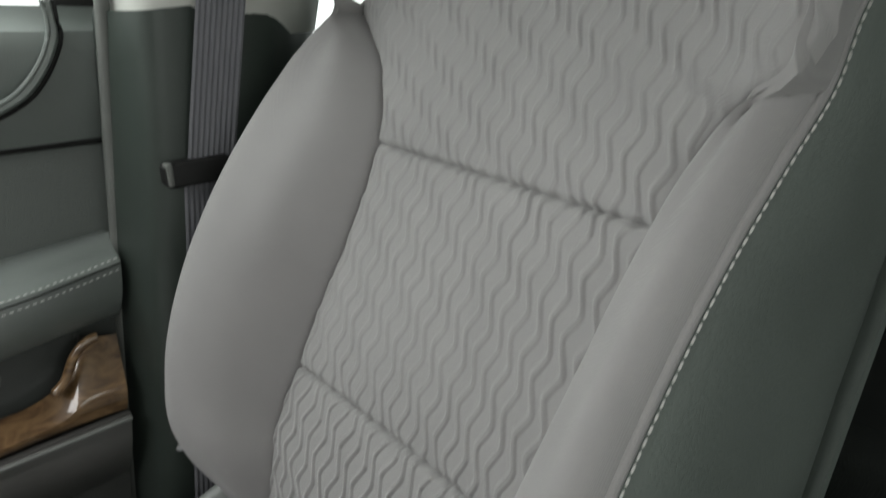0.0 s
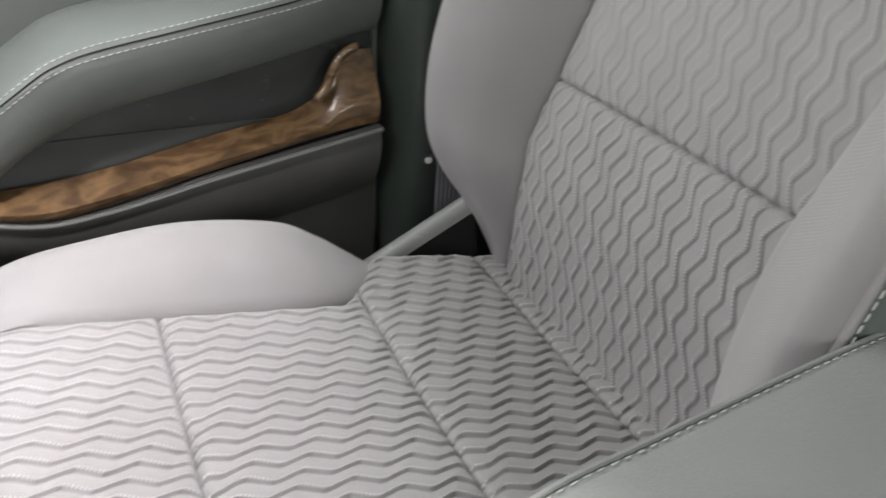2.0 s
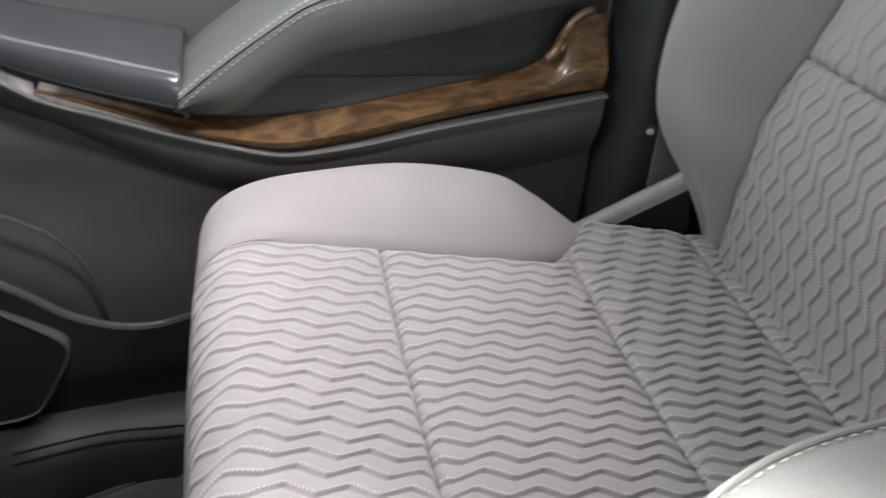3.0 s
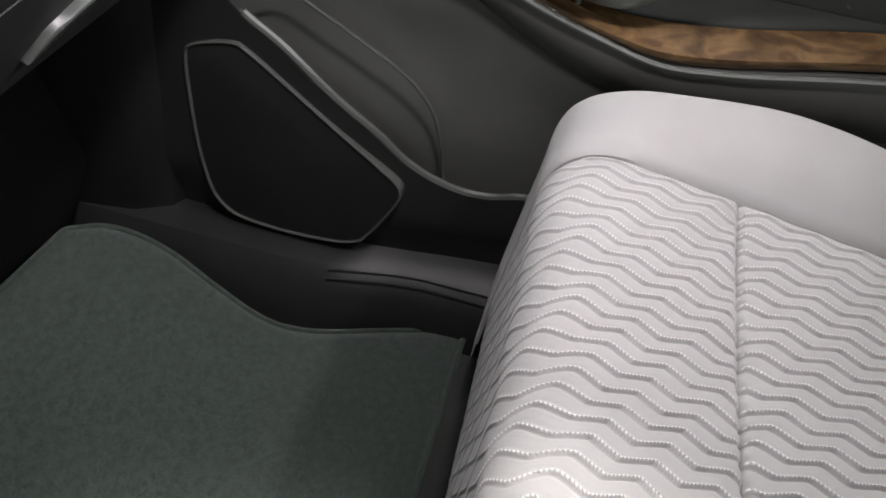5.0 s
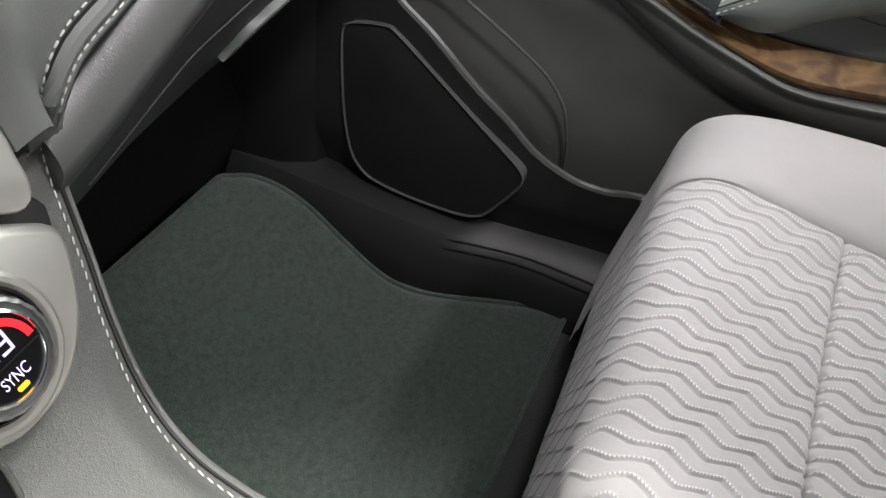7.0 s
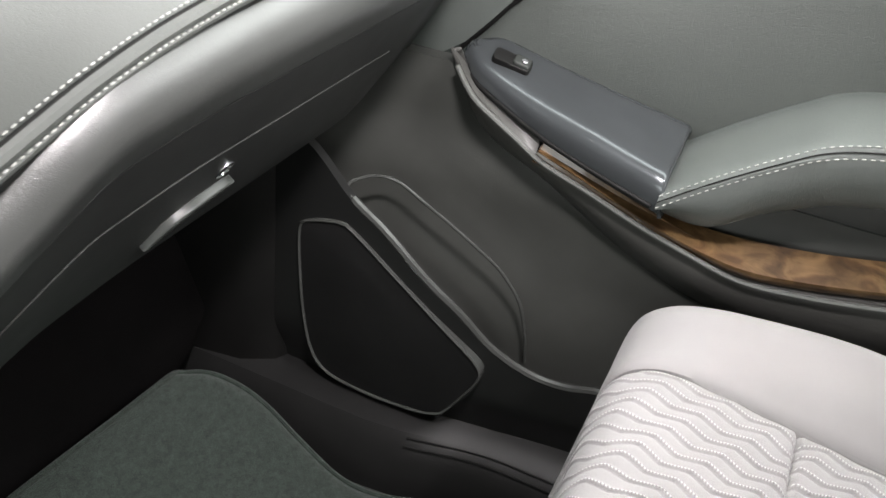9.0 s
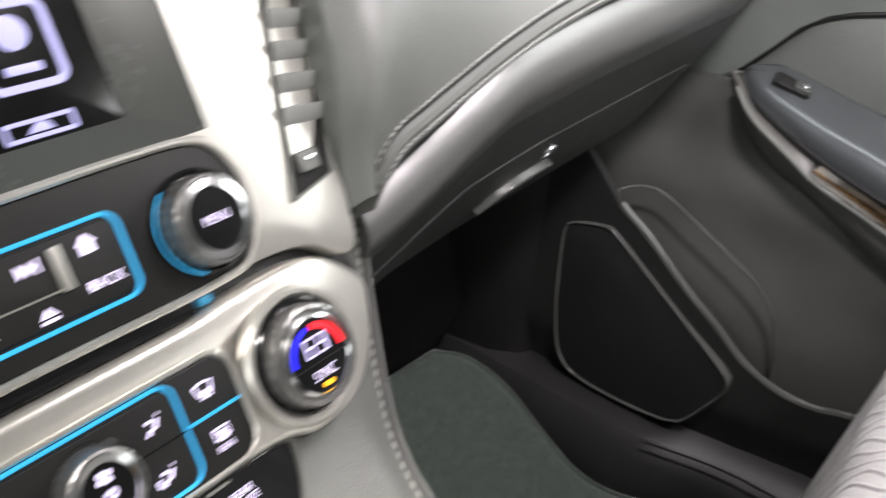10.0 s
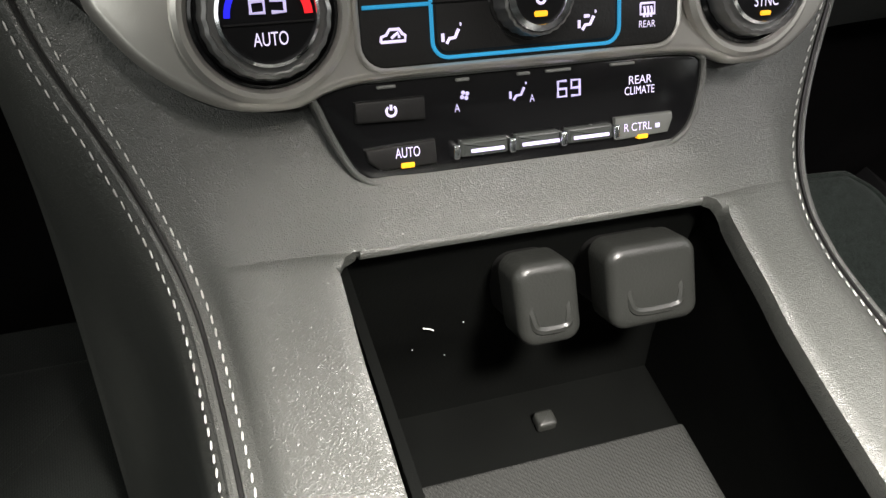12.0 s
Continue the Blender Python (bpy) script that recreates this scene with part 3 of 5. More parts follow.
# bead coloured pale as the highlight along the belt's top edge
part("trim_edge", tube([(0.8050 + 0.03 * smooth(0.74, 0.80, y), y, belt_up(y) - 0.0015) for y in [0.094 + 0.69 * i / 90 for i in range(91)]], 0.0030, 8), LITEDGE, door)

# armrest
ARM_EDGE = [(0.726, 0.537, 0.466), (0.728, 0.49, 0.503), (0.730, 0.44, 0.538), (0.731, 0.416, 0.552), (0.733, 0.382, 0.562), (0.738, 0.303, 0.575), (0.750, 0.20, 0.591), (0.772, 0.112, 0.607)]
ARM_LOW = [(0.740, 0.537, 0.447), (0.742, 0.489, 0.446), (0.744, 0.452, 0.470), (0.748, 0.42, 0.487), (0.750, 0.384, 0.501), (0.756, 0.279, 0.521), (0.766, 0.20, 0.536), (0.782, 0.112, 0.552)]


def armrest():
    n = 70
    edge, low = spline(ARM_EDGE, n), spline(ARM_LOW, n)
    rows = []
    for e, l in zip(edge, low):
        rise = 0.010
        sec = [(0.848, e.y, l.z - 0.004), (0.80, l.y, l.z - 0.006), (l.x + 0.010, l.y, l.z - 0.002), (l.x, l.y, l.z + 0.008), ((e.x + l.x) / 2 - 0.004, (e.y + l.y) / 2, (e.z + l.z) / 2), (e.x, e.y, e.z - 0.006), (e.x + 0.004, e.y, e.z + 0.003), (e.x + 0.03, e.y, e.z + rise), (0.81, e.y, e.z + rise + 0.010), (0.848, e.y, e.z + rise + 0.004)]
        rows.append(spline(sec, 28))
    body = part("pad", outward(wall(rows, 0.004)), DOORPAD, door, "grey leather armrest pad")
    a = [q + Vector((0.0036, 0, 0.0042)) for q in edge]
    b = [q + Vector((-0.0010, 0, -0.0058)) for q in edge]
    part("seam", outward(tube([q + Vector((0.0008, 0, -0.0005)) for q in edge], 0.0007, 6)), BLACK, body)
    part("stitching", outward(stitches(a, 0.0042, 0.0024, 0.00048)), THREAD, body, "white thread stitching")
    part("stitching", outward(stitches(b, 0.0042, 0.0024, 0.00048)), THREAD, body, "white thread stitching")


armrest()

# switch plate
def switch_plate():
    rows = []
    inner = spline([(0.733, 0.540, 0.466), (0.745, 0.60, 0.476), (0.757, 0.662, 0.490), (0.770, 0.715, 0.507), (0.781, 0.746, 0.517), (0.797, 0.764, 0.5225)], 30)
    outer = spline([(0.838, 0.540, 0.503), (0.838, 0.60, 0.513), (0.838, 0.66, 0.524), (0.838, 0.712, 0.534), (0.836, 0.744, 0.538), (0.822, 0.767, 0.532)], 30)
    for a, b in zip(inner, outer):
        h = 1.0 - 0.45 * smooth(0.60, 0.76, a.y)
        sec = [(a.x + 0.060, a.y, a.z - 0.024), (a.x + 0.010, a.y, a.z - 0.018), (a.x + 0.001, a.y, a.z - 0.011), (a.x, a.y, a.z + 0.004 * h), (a.x + 0.003, a.y, a.z + 0.014 * h), (a.x + 0.012, a.y, a.z + 0.0215 * h)]
        sec += [tuple(a.lerp(b, k) + Vector((0, 0, 0.019 * h * (1 - k)))) for k in (0.35, 0.6, 0.95)] + [(b.x + 0.004, b.y, b.z - 0.02)]
        rows.append(spline(sec, 30))
    first = rows[0]
    rows = [[q + Vector((0, dy, dz)) for q in first] for dy, dz in ((-0.0062, -0.0060), (-0.0056, -0.0032), (-0.0042, -0.0014), (-0.0022, -0.0004))] + rows
    last = rows[-1]
    rows += [[q + Vector((0.001, dy, dz)) for q in last] for dy, dz in ((0.0030, -0.0020), (0.0048, -0.0060), (0.0052, -0.0130))]
    part("plate_border", outward(tube([q + Vector((0.001, 0.002, -0.010)) for q in inner], 0.0028, 10)), BLACK, door)
    plate = part("switch_plate", outward(wall(rows, -0.004)), STEELBLUE, door, "bluish satin switch plate")
    base = []
    for k in [j / 40 for j in range(41)]:
        y = 0.676 + 0.106 * k
        a = min(inner, key=lambda q: abs(0.47 + (q.y - 0.47) * 1.065 - y))
        near = outward(([(a.x + 0.008, a.y, a.z - 0.014)], []))[0][0]
        near.y = y
        edge = Vector((0.8055 + 0.03 * smooth(0.74, 0.80, y), y, belt_up(y) - 0.003))
        base.append([edge, edge.lerp(near, 0.5) + Vector((-0.002, 0, -0.003)), near])
    part("plate_base", wall([spline(r, 8) for r in base], 0.002), BELTGREY, door)
    pl = Plane((0.799, 0.712, 0.5300), (0.10, -0.95, -0.20), (0.85, 0.05, 0.34))
    part("switch_well", outward(slab(rrect(-0.004, 0, 0.040, 0.017, 0.004), pl, -0.012, 0.0022, 0.001)), BLACK, plate)
    part("window_switch", outward(slab(rrect(0.006, 0, 0.018, 0.014, 0.003), pl, 0.0, 0.0060, 0.002)), CUP, plate, "glossy grey window switch")
    part("switch_tab", outward(slab(disc(0.008, 0.0, 0.0035, 14), pl, 0.0, 0.0072, 0.001)), CHROME, plate)


switch_plate()

# map pocket with its lip, and the speaker in its face
LIP = [(0.10, 0.222), (0.45, 0.212), (0.547, 0.208), (0.58, 0.200), (0.62, 0.203), (0.67, 0.226), (0.706, 0.257), (0.749, 0.288), (0.811, 0.337), (0.85, 0.362), (0.90, 0.41), (1.02, 0.46)]


def pocket_x(y, z):
    x = 0.7345 + 0.024 * smooth(0.78, 0.52, y)
    return x + 0.015 * smooth(0.16, 0.09, z)


rows = []
for j in range(25):
    k = j / 24
    rows.append([(pocket_x(y, 0.085 + (lerp(LIP, y) - 0.085) * k), y, 0.085 + (lerp(LIP, y) - 0.085) * k) for y in [0.10 + 0.90 * i / 70 for i in range(71)]])
pocket = part("map_pocket", wall(rows, 0.012), POCKET, door)
part("lip", tube([(pocket_x(y, 0.3) + 0.004, y, lerp(LIP, y)) for y in [0.40 + 0.45 * i / 60 for i in range(61)]], 0.005, 8), RIMGLOSS, pocket)
POCKET_TOP = [(0.738, 0.850, 0.362), (0.742, 0.860, 0.366), (0.758, 0.862, 0.3705), (0.780, 0.845, 0.3725), (0.790, 0.822, 0.3685), (0.790, 0.785, 0.352), (0.790, 0.747, 0.334), (0.790, 0.700, 0.309), (0.790, 0.680, 0.294), (0.792, 0.660, 0.268), (0.794, 0.650, 0.240), (0.796, 0.644, 0.215), (0.80, 0.640, 0.18)]
part("pocket_edge", tube(spline(POCKET_TOP, 60), 0.0022, 8), RIMGLOSS, pocket)

SPK = blob([(0.914, 0.300), (0.905, 0.318), (0.862, 0.331), (0.842, 0.325), (0.790, 0.289), (0.735, 0.250), (0.682, 0.213), (0.671, 0.196), (0.676, 0.174), (0.705, 0.122), (0.722, 0.108), (0.745, 0.102), (0.800, 0.098), (0.855, 0.102), (0.880, 0.115), (0.895, 0.140), (0.906, 0.190), (0.912, 0.250)], 110)
speaker = part("speaker", side_plate(inset(SPK, 0.0030), 0.7325, 0.016, 0.0015), GRILLE, door, "black speaker grille")
pl = Plane((0.748, 0, 0), (0, -1, 0), (0, 0, 1))
part("speaker_rim", rim([(-a, b) for a, b in SPK], pl, 0.0036, 0.0, 0.0180, 0.0017), RIMGLOSS, door)

# ---- dashboard on the passenger's side ----
dash = thing("dashboard", "grey leather dashboard with a stitched edge above the glovebox", "dashboard", kind="structure")
EDGE = [(0.205, 0.787, 0.579), (0.199, 0.782, 0.600), (0.197, 0.775, 0.619), (0.212, 0.774, 0.635), (0.236, 0.774, 0.643), (0.259, 0.775, 0.649), (0.313, 0.775, 0.664), (0.375, 0.775, 0.676), (0.46, 0.776, 0.684), (0.60, 0.778, 0.692), (0.74, 0.783, 0.696), (0.86, 0.79, 0.696)]
FAR = [(0.171, 0.768, 0.606), (0.170, 0.776, 0.634), (0.174, 0.786, 0.670), (0.183, 0.808, 0.712), (0.195, 0.85, 0.765), (0.225, 0.90, 0.805), (0.30, 0.955, 0.835), (0.375, 0.985, 0.845), (0.46, 0.99, 0.845), (0.60, 0.99, 0.84), (0.74, 0.99, 0.835), (0.86, 0.99, 0.83)]
n = 90
edge, far = spline(EDGE, n), spline(FAR, n)
rows = [[a.lerp(b, k) + Vector((0, -0.012 * math.sin(math.pi * k), 0.016 * math.sin(math.pi * k))) for a, b in zip(edge, far)] for k in [j / 14 for j in range(15)]]
rows.append([b + Vector((0.0, 0.014, -0.008)) for b in far])
part("upper_pad", wall(rows, -0.012), PAD, dash, "grey leather dashboard pad")
for off, r, mat_ in (((0.0035, 0.001, -0.0072), 0.0044, PAD), ((0.0070, 0.003, -0.0140), 0.0042, PAD), ((0.002, 0.003, -0.0025), 0.0022, BLACK), ((0.005, 0.004, -0.0105), 0.0022, BLACK), ((0.010, 0.008, -0.0205), 0.0048, BLACK)):
    part("welt" if mat_ is PAD else "seam", tube([q + Vector(off) for q in edge], r, 8), mat_, dash)
for off in ((0.000, -0.001, 0.0028), (0.0065, -0.001, -0.0125)):
    part("stitching", stitches([q + Vector(off) for q in edge], 0.0040, 0.0012, 0.0006), THREADG, dash, "pale thread stitching")

# glovebox: padded roll, face and underside
ROLL = [(0.800, -0.014), (0.786, -0.019), (0.772, -0.030), (0.765, -0.044), (0.766, -0.056), (0.771, -0.067), (0.777, -0.078)]
# first rows are the roll's lower half, its shade put in as lid colour
FACE = [(0.7775, -0.079), (0.786, -0.096), (0.803, -0.128), (0.815, -0.150), (0.832, -0.180), (0.852, -0.212), (0.872, -0.238), (0.905, -0.262), (0.98, -0.285), (1.06, -0.29)]


def dash_rows(profile, n_rows, x0, x1, nx):
    prof = spline([(0, a, b) for a, b in profile], n_rows)
    rows = []
    for q in prof:
        row = []
        for i in range(nx + 1):
            x = x0 + (x1 - x0) * i / nx
            drop = 0.060 * smooth(0.34, 0.18, x)
            fall = 0.02 * smooth(0.72, 0.86, x)
            row.append((x, q.y + 0.010 * smooth(0.32, 0.19, x) + fall, 0.684 + q.z - drop * (1 + q.z * 2.2) - 0.012 * smooth(0.45, 0.2, x)))
        rows.append(row)
    return rows


glovebox = thing("glovebox", "dark grey glovebox with a padded front and a bar handle", "glovebox")
part("padded_front", wall(dash_rows(ROLL, 22, 0.196, 0.86, 60), 0.01), ROLLGREY, glovebox, "grey padded leather front")
part("lid", wall(dash_rows(FACE, 34, 0.196, 0.86, 60), 0.01), SHADED_LID, glovebox)
pl = Plane((0.4515, 0.838, 0.4995), (1, 0, 0), (0, -0.545, 0.838))
part("handle", slab(list(reversed([(-0.042, -0.018), (-0.028, 0.000), (0.000, 0.0085), (0.034, 0.0125), (0.044, 0.0105), (0.034, 0.0035), (0.0, -0.004), (-0.036, -0.018)])), pl, -0.01, 0.010, 0.002), CUP, glovebox, "grey bar handle")
row = dash_rows([(0.803, -0.128), (0.815, -0.150)], 2, 0.24, 0.70, 60)[0]
part("crease", tube([Vector(q) + Vector((0, -0.0008, -0.003)) for q in row], 0.0006, 6), TRIM, glovebox)
pl = Plane((0.480, 0.824, 0.522), (1, 0, 0), (0, -0.545, 0.838))
part("lock", lathe([(0.009, 0.0), (0.009, 0.003), (0.006, 0.0035), (0.0055, 0.002)], pl, 0, 0, 24), CHROME, glovebox, "small chrome lock")

# ---- passenger seat ----
SX = 0.464


PITCH, WAVE, SHEAR = 0.0157, 0.0407, 0.225  # corded zigzag ridges of the seat cloth


def zigzag(q):
    x = q % 1.0
    t = 1 - 2 * x / 0.54 if x < 0.54 else -1 + 2 * (x - 0.54) / 0.46
    return t * (1.06 - 0.10 * t * t)


def ridges(a, b, rise, swing, soft=0.0):
    """Height of the zigzag corded ridges and their running number: a across the seat, b down along the cloth."""
    p = -a / PITCH
    for k in range(3):
        p = -a / PITCH - swing * zigzag(b / WAVE + SHEAR * p)
    p += (0.05 + 0.05 * soft) * noise.noise(Vector((a * 40, b * 40, 3.0)))
    f = p % 1.0
    leg = 1 - 0.50 * soft * (0.5 - 0.5 * math.cos(2 * math.pi * (b / WAVE + SHEAR * p - 0.27)))
    h = 0.0011 * (1 - 0.85 * soft) * smooth(-0.15, 0.70, f) + (0.0009 + 0.0006 * soft) * leg * math.exp(-((f - 0.80 + 0.08 * soft) / (0.085 + 0.075 * soft)) ** 2)
    fall = 0.0014 * (1 - 0.85 * soft) * smooth(0.83, 0.93, f)
    pit = 0.0006 * (1 - 0.85 * soft) * math.exp(-((f - 0.915) / 0.045) ** 2)
    return (h - fall - pit) * rise * (1 + 0.25 * noise.noise(Vector((a * 25, b * 25, 9.0)))), p


def quilt(d, number=0.25):
    """A panel's rise from its sewn border, pinched where the cords run into the seam."""
    pinch = 1 + 0.45 * math.cos(2 * math.pi * (number - 0.95))
    return 0.006 * (1 - math.exp(-d / 0.016)) - 0.0062 * pinch * math.exp(-(d / (0.0016 + 0.0010 * pinch)) ** 2)


seat = thing("car_seat", "pale grey cloth front passenger seat with wavy ridged inserts", "car seat", at=(SX, 0.15, 0.0))


def under_seat(ob):
    ob.parent = seat
    ob.matrix_parent_inverse = seat.matrix_world.inverted()
    return ob


def seat_part(name, vf, mat, label="", sharp=50.0):
    return under_seat(part(name, vf, mat, None, label, sharp))


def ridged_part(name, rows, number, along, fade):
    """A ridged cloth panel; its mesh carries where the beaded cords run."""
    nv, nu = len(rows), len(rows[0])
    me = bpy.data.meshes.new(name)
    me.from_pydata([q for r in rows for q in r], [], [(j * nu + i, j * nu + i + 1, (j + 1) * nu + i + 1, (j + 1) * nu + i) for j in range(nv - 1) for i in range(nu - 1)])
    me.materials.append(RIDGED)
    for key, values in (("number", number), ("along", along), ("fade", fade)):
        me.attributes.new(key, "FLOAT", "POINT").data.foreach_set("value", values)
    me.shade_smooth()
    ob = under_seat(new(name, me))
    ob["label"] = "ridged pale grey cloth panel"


SLOPE = math.atan(0.146)


def cushion_point(s):
    """Along the cushion from the back: place (y, z) and the outward direction."""
    c, sn = math.cos(SLOPE), math.sin(SLOPE)
    s1 = (0.474 + 0.035) / c
    if s <= s1:
        return (-0.035 + s * c, 0.3059 + s * sn), (-sn, c)
    r = 0.038
    cy, cz = 0.474 + r * sn, 0.3059 + s1 * sn - r * c
    a = min((s - s1) / r, radians(83.7) + SLOPE)
    ang = math.pi / 2 + SLOPE - a
    y, z = cy + r * math.cos(ang), cz + r * math.sin(ang)
    rest = (s - s1) - a * r
    return (y + 0.13 * rest, z - 0.994 * rest), (math.cos(ang), math.sin(ang))


def s_of(y):
    return (y + 0.035) / math.cos(SLOPE)


def half_cushion(s):
    y = cushion_point(s)[0][0]
    front = smooth(s_of(0.44), s_of(0.44) + 0.10, s)
    return 0.158 - 0.020 * front + 0.080 * smooth(0.205, 0.135, y) * (s < 0.4)


def cushion_panel(s0, s1, step=0.0021, nu=640):
    ns = max(8, int((s1 - s0) / step))
    rows, number, along, fade = [], [], [], []
    for j in range(ns + 1):
        s = s0 + (s1 - s0) * j / ns
        (y, z), (ny, nz) = cushion_point(s)
        h = half_cushion(s)
        bowl = 0.006 * smooth(0.0, 0.15, s) * smooth(0.62, 0.45, s)
        row = []
        for i in range(nu + 1):
            hi = 0.158 + 0.03 * smooth(0.42, 0.52, s) if s > 0.4 else h
            u = -hi + (hi + h) * i / nu
            d = min(s - s0 + 0.001, s1 - s + 0.001, h - u + 0.001, u + hi + 0.001)
            r, c = ridges(u, -s, 1.40 + 0.35 * smooth(0.26, 0.14, y), 0.26)
            k = min(smooth(0.001, 0.010, min(h - u, u + hi) + 0.001), 0.30 + 0.70 * smooth(0.0, 0.010, s - s0), smooth(0.0, 0.003, s1 - s))
            slide = 0.04 * u * smooth(0.42, 0.53, s)
            lift = quilt(d, c) + r * k * (1 - 0.75 * smooth(0.50, 0.60, s)) - bowl * (1 - (u / 0.17) ** 2)
            row.append((SX + u, y + slide + ny * lift, z + nz * lift))
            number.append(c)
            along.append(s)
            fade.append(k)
        rows.append(row)
    ridged_part("cushion_panel", rows, number, along, fade)


for a, b in ((0.0, s_of(0.028)), (s_of(0.028), s_of(0.180)), (s_of(0.180), s_of(0.366)), (s_of(0.366), s_of(0.366) + 0.32)):
    cushion_panel(a, b)


def cushion_bolster(side):
    table = [  # seam (offset, y, z), crest (y, z)
        ((0.232, 0.128, 0.322), (0.128, 0.316)), ((0.205, 0.150, 0.330), (0.146, 0.329)), ((0.180, 0.170, 0.334), (0.174, 0.3515)), ((0.166, 0.200, 0.338), (0.205, 0.3745)), ((0.158, 0.245, 0.345), (0.246, 0.3955)),
        ((0.157, 0.330, 0.358), (0.332, 0.4085)), ((0.156, 0.420, 0.371), (0.416, 0.4035)), ((0.152, 0.470, 0.380), (0.466, 0.3950)), ((0.147, 0.503, 0.370), (0.499, 0.376)),
        ((0.143, 0.520, 0.344), (0.516, 0.346)), ((0.142, 0.527, 0.29), (0.523, 0.29)), ((0.142, 0.539, 0.20), (0.535, 0.20)), ((0.142, 0.547, 0.13), (0.543, 0.13))]
    seam = spline([(a[0], a[1], a[2]) for a, b in table], 80)
    crest = spline([(0.236, b[0], b[1]) for a, b in table], 80)
    rows = []
    for p, q in zip(seam, crest):
        if side < 0:
            p.x = max(p.x, 0.158 + 0.03 * smooth(0.38, 0.48, p.y))
        p.y += 0.04 * side * p.x * smooth(0.42, 0.51, p.y)
        q.y += 0.04 * side * q.x * smooth(0.42, 0.51, q.y)
        rise = q.z - p.z
        out = 0.270 + 0.006 * smooth(0.1, 0.3, q.y)
        sec = [(p.x + 0.0020, p.y, p.z - 0.020), (p.x + 0.0022, p.y, p.z - 0.004), (p.x + 0.0060, p.y, p.z + 0.006), (p.x + (q.x - p.x) * 0.45, (p.y + q.y) / 2, p.z + rise * 0.66 + 0.002), (q.x, q.y, q.z), (out - 0.010, q.y, q.z - 0.020), (out, q.y - 0.004, q.z - 0.055 if q.z > 0.25 else q.z - 0.01), (out - 0.006, q.y - 0.012, min(0.17, q.z - 0.02))]
        rows.append([(SX + side * c.x, c.y, c.z) for c in spline(sec, 34)])
    seat_part("cushion_bolster", wall(rows, -0.004 * side), CLOTH, "smooth pale grey cloth side bolster")


cushion_bolster(1)
cushion_bolster(-1)
seat_part("cushion_base", box(SX - 0.250, SX + 0.250, -0.05, 0.505, 0.10, 0.285, 0.03), TRIM, "dark plastic seat base")
for dx in (-0.2, 0.2):
    seat_part("seat_rail", box(SX + dx - 0.03, SX + dx + 0.03, -0.1, 0.49, 0.0, 0.11, 0.005), BLACK)

# backrest
BACK0, BV, BW = Vector((SX, 0.053, 0.330)), Vector((0, -0.312, 0.950)), Vector((0, 0.950, 0.312))
HALF_OUT = [(-0.06, 0.205), (0.0, 0.202), (0.06, 0.190), (0.114, 0.176), (0.16, 0.180), (0.215, 0.173), (0.275, 0.167), (0.36, 0.153), (0.438, 0.152), (0.482, 0.169), (0.507, 0.187), (0.531, 0.229), (0.548, 0.258), (0.57, 0.264), (0.72, 0.258)]
HALF_IN = [(-0.06, 0.158), (0.083, 0.156), (0.10, 0.152), (0.166, 0.141), (0.214, 0.140), (0.248, 0.147), (0.338, 0.163), (0.425, 0.175), (0.475, 0.186), (0.511, 0.210), (0.526, 0.240), (0.545, 0.252), (0.57, 0.254), (0.72, 0.25)]


def back_at(u, v, w):
    return BACK0 + Vector((u, 0, 0)) + BV * v + BW * w


def recede(v):
    """How far the foot of the backrest falls back under the lumbar bulge."""
    return 0.052 * smooth(0.15, -0.03, v)


def back_panel(v0, v1, step=0.0022, nu=640):
    nv = int((v1 - v0) / step)
    rows, number, along, fade = [], [], [], []
    for j in range(nv + 1):
        v = v0 + (v1 - v0) * j / nv
        lo, hi = -lerp(HALF_IN, v), lerp(HALF_OUT, v)
        row = []
        for i in range(nu + 1):
            u = lo + (hi - lo) * i / nu
            d = min(v - v0 + 0.001, v1 - v + 0.001, u - lo + 0.001, hi - u + 0.001)
            soft = smooth(0.12, 0.30, v)
            r, c = ridges(u, v, 1.50, 0.31, soft)
            k = min(smooth(0.001, 0.010, min(hi - u, u - lo) + 0.001), 0.5 + 0.5 * smooth(0.0, 0.004, v - v0), 0.35 + 0.65 * smooth(0.0, 0.006, v1 - v))
            w = -recede(v) + quilt(d, c) + r * k - 0.008 * (1 - (u / 0.2) ** 2) * smooth(-0.05, 0.1, v)
            w += 0.034 * smooth(0.44, 0.54, v) * smooth(0.17, 0.25, -u)
            w -= 0.05 * smooth(0.60, 0.74, v) ** 2 + 0.02 * smooth(0.17, 0.27, abs(u))
            row.append(back_at(u, v, w))
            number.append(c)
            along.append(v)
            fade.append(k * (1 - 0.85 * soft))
        rows.append(row)
    ridged_part("back_panel", rows, number, along, fade)


back_panel(-0.055, 0.215)
back_panel(0.215, 0.433)
back_panel(0.433, 0.70)

CREST_OUT = [(-0.03, -0.078), (0.01, -0.046), (0.05, -0.004), (0.085, 0.042), (0.115, 0.069), (0.17, 0.091), (0.25, 0.101), (0.34, 0.094), (0.43, 0.072), (0.50, 0.046), (0.55, 0.018), (0.60, -0.01), (0.70, -0.06)]
CREST_IN = [(-0.03, 0.080), (0.05, 0.085), (0.17, 0.087), (0.22, 0.084), (0.30, 0.076), (0.37, 0.064), (0.433, 0.048), (0.486, 0.029), (0.53, 0.012), (0.57, 0.010), (0.60, 0.0), (0.70, -0.05)]


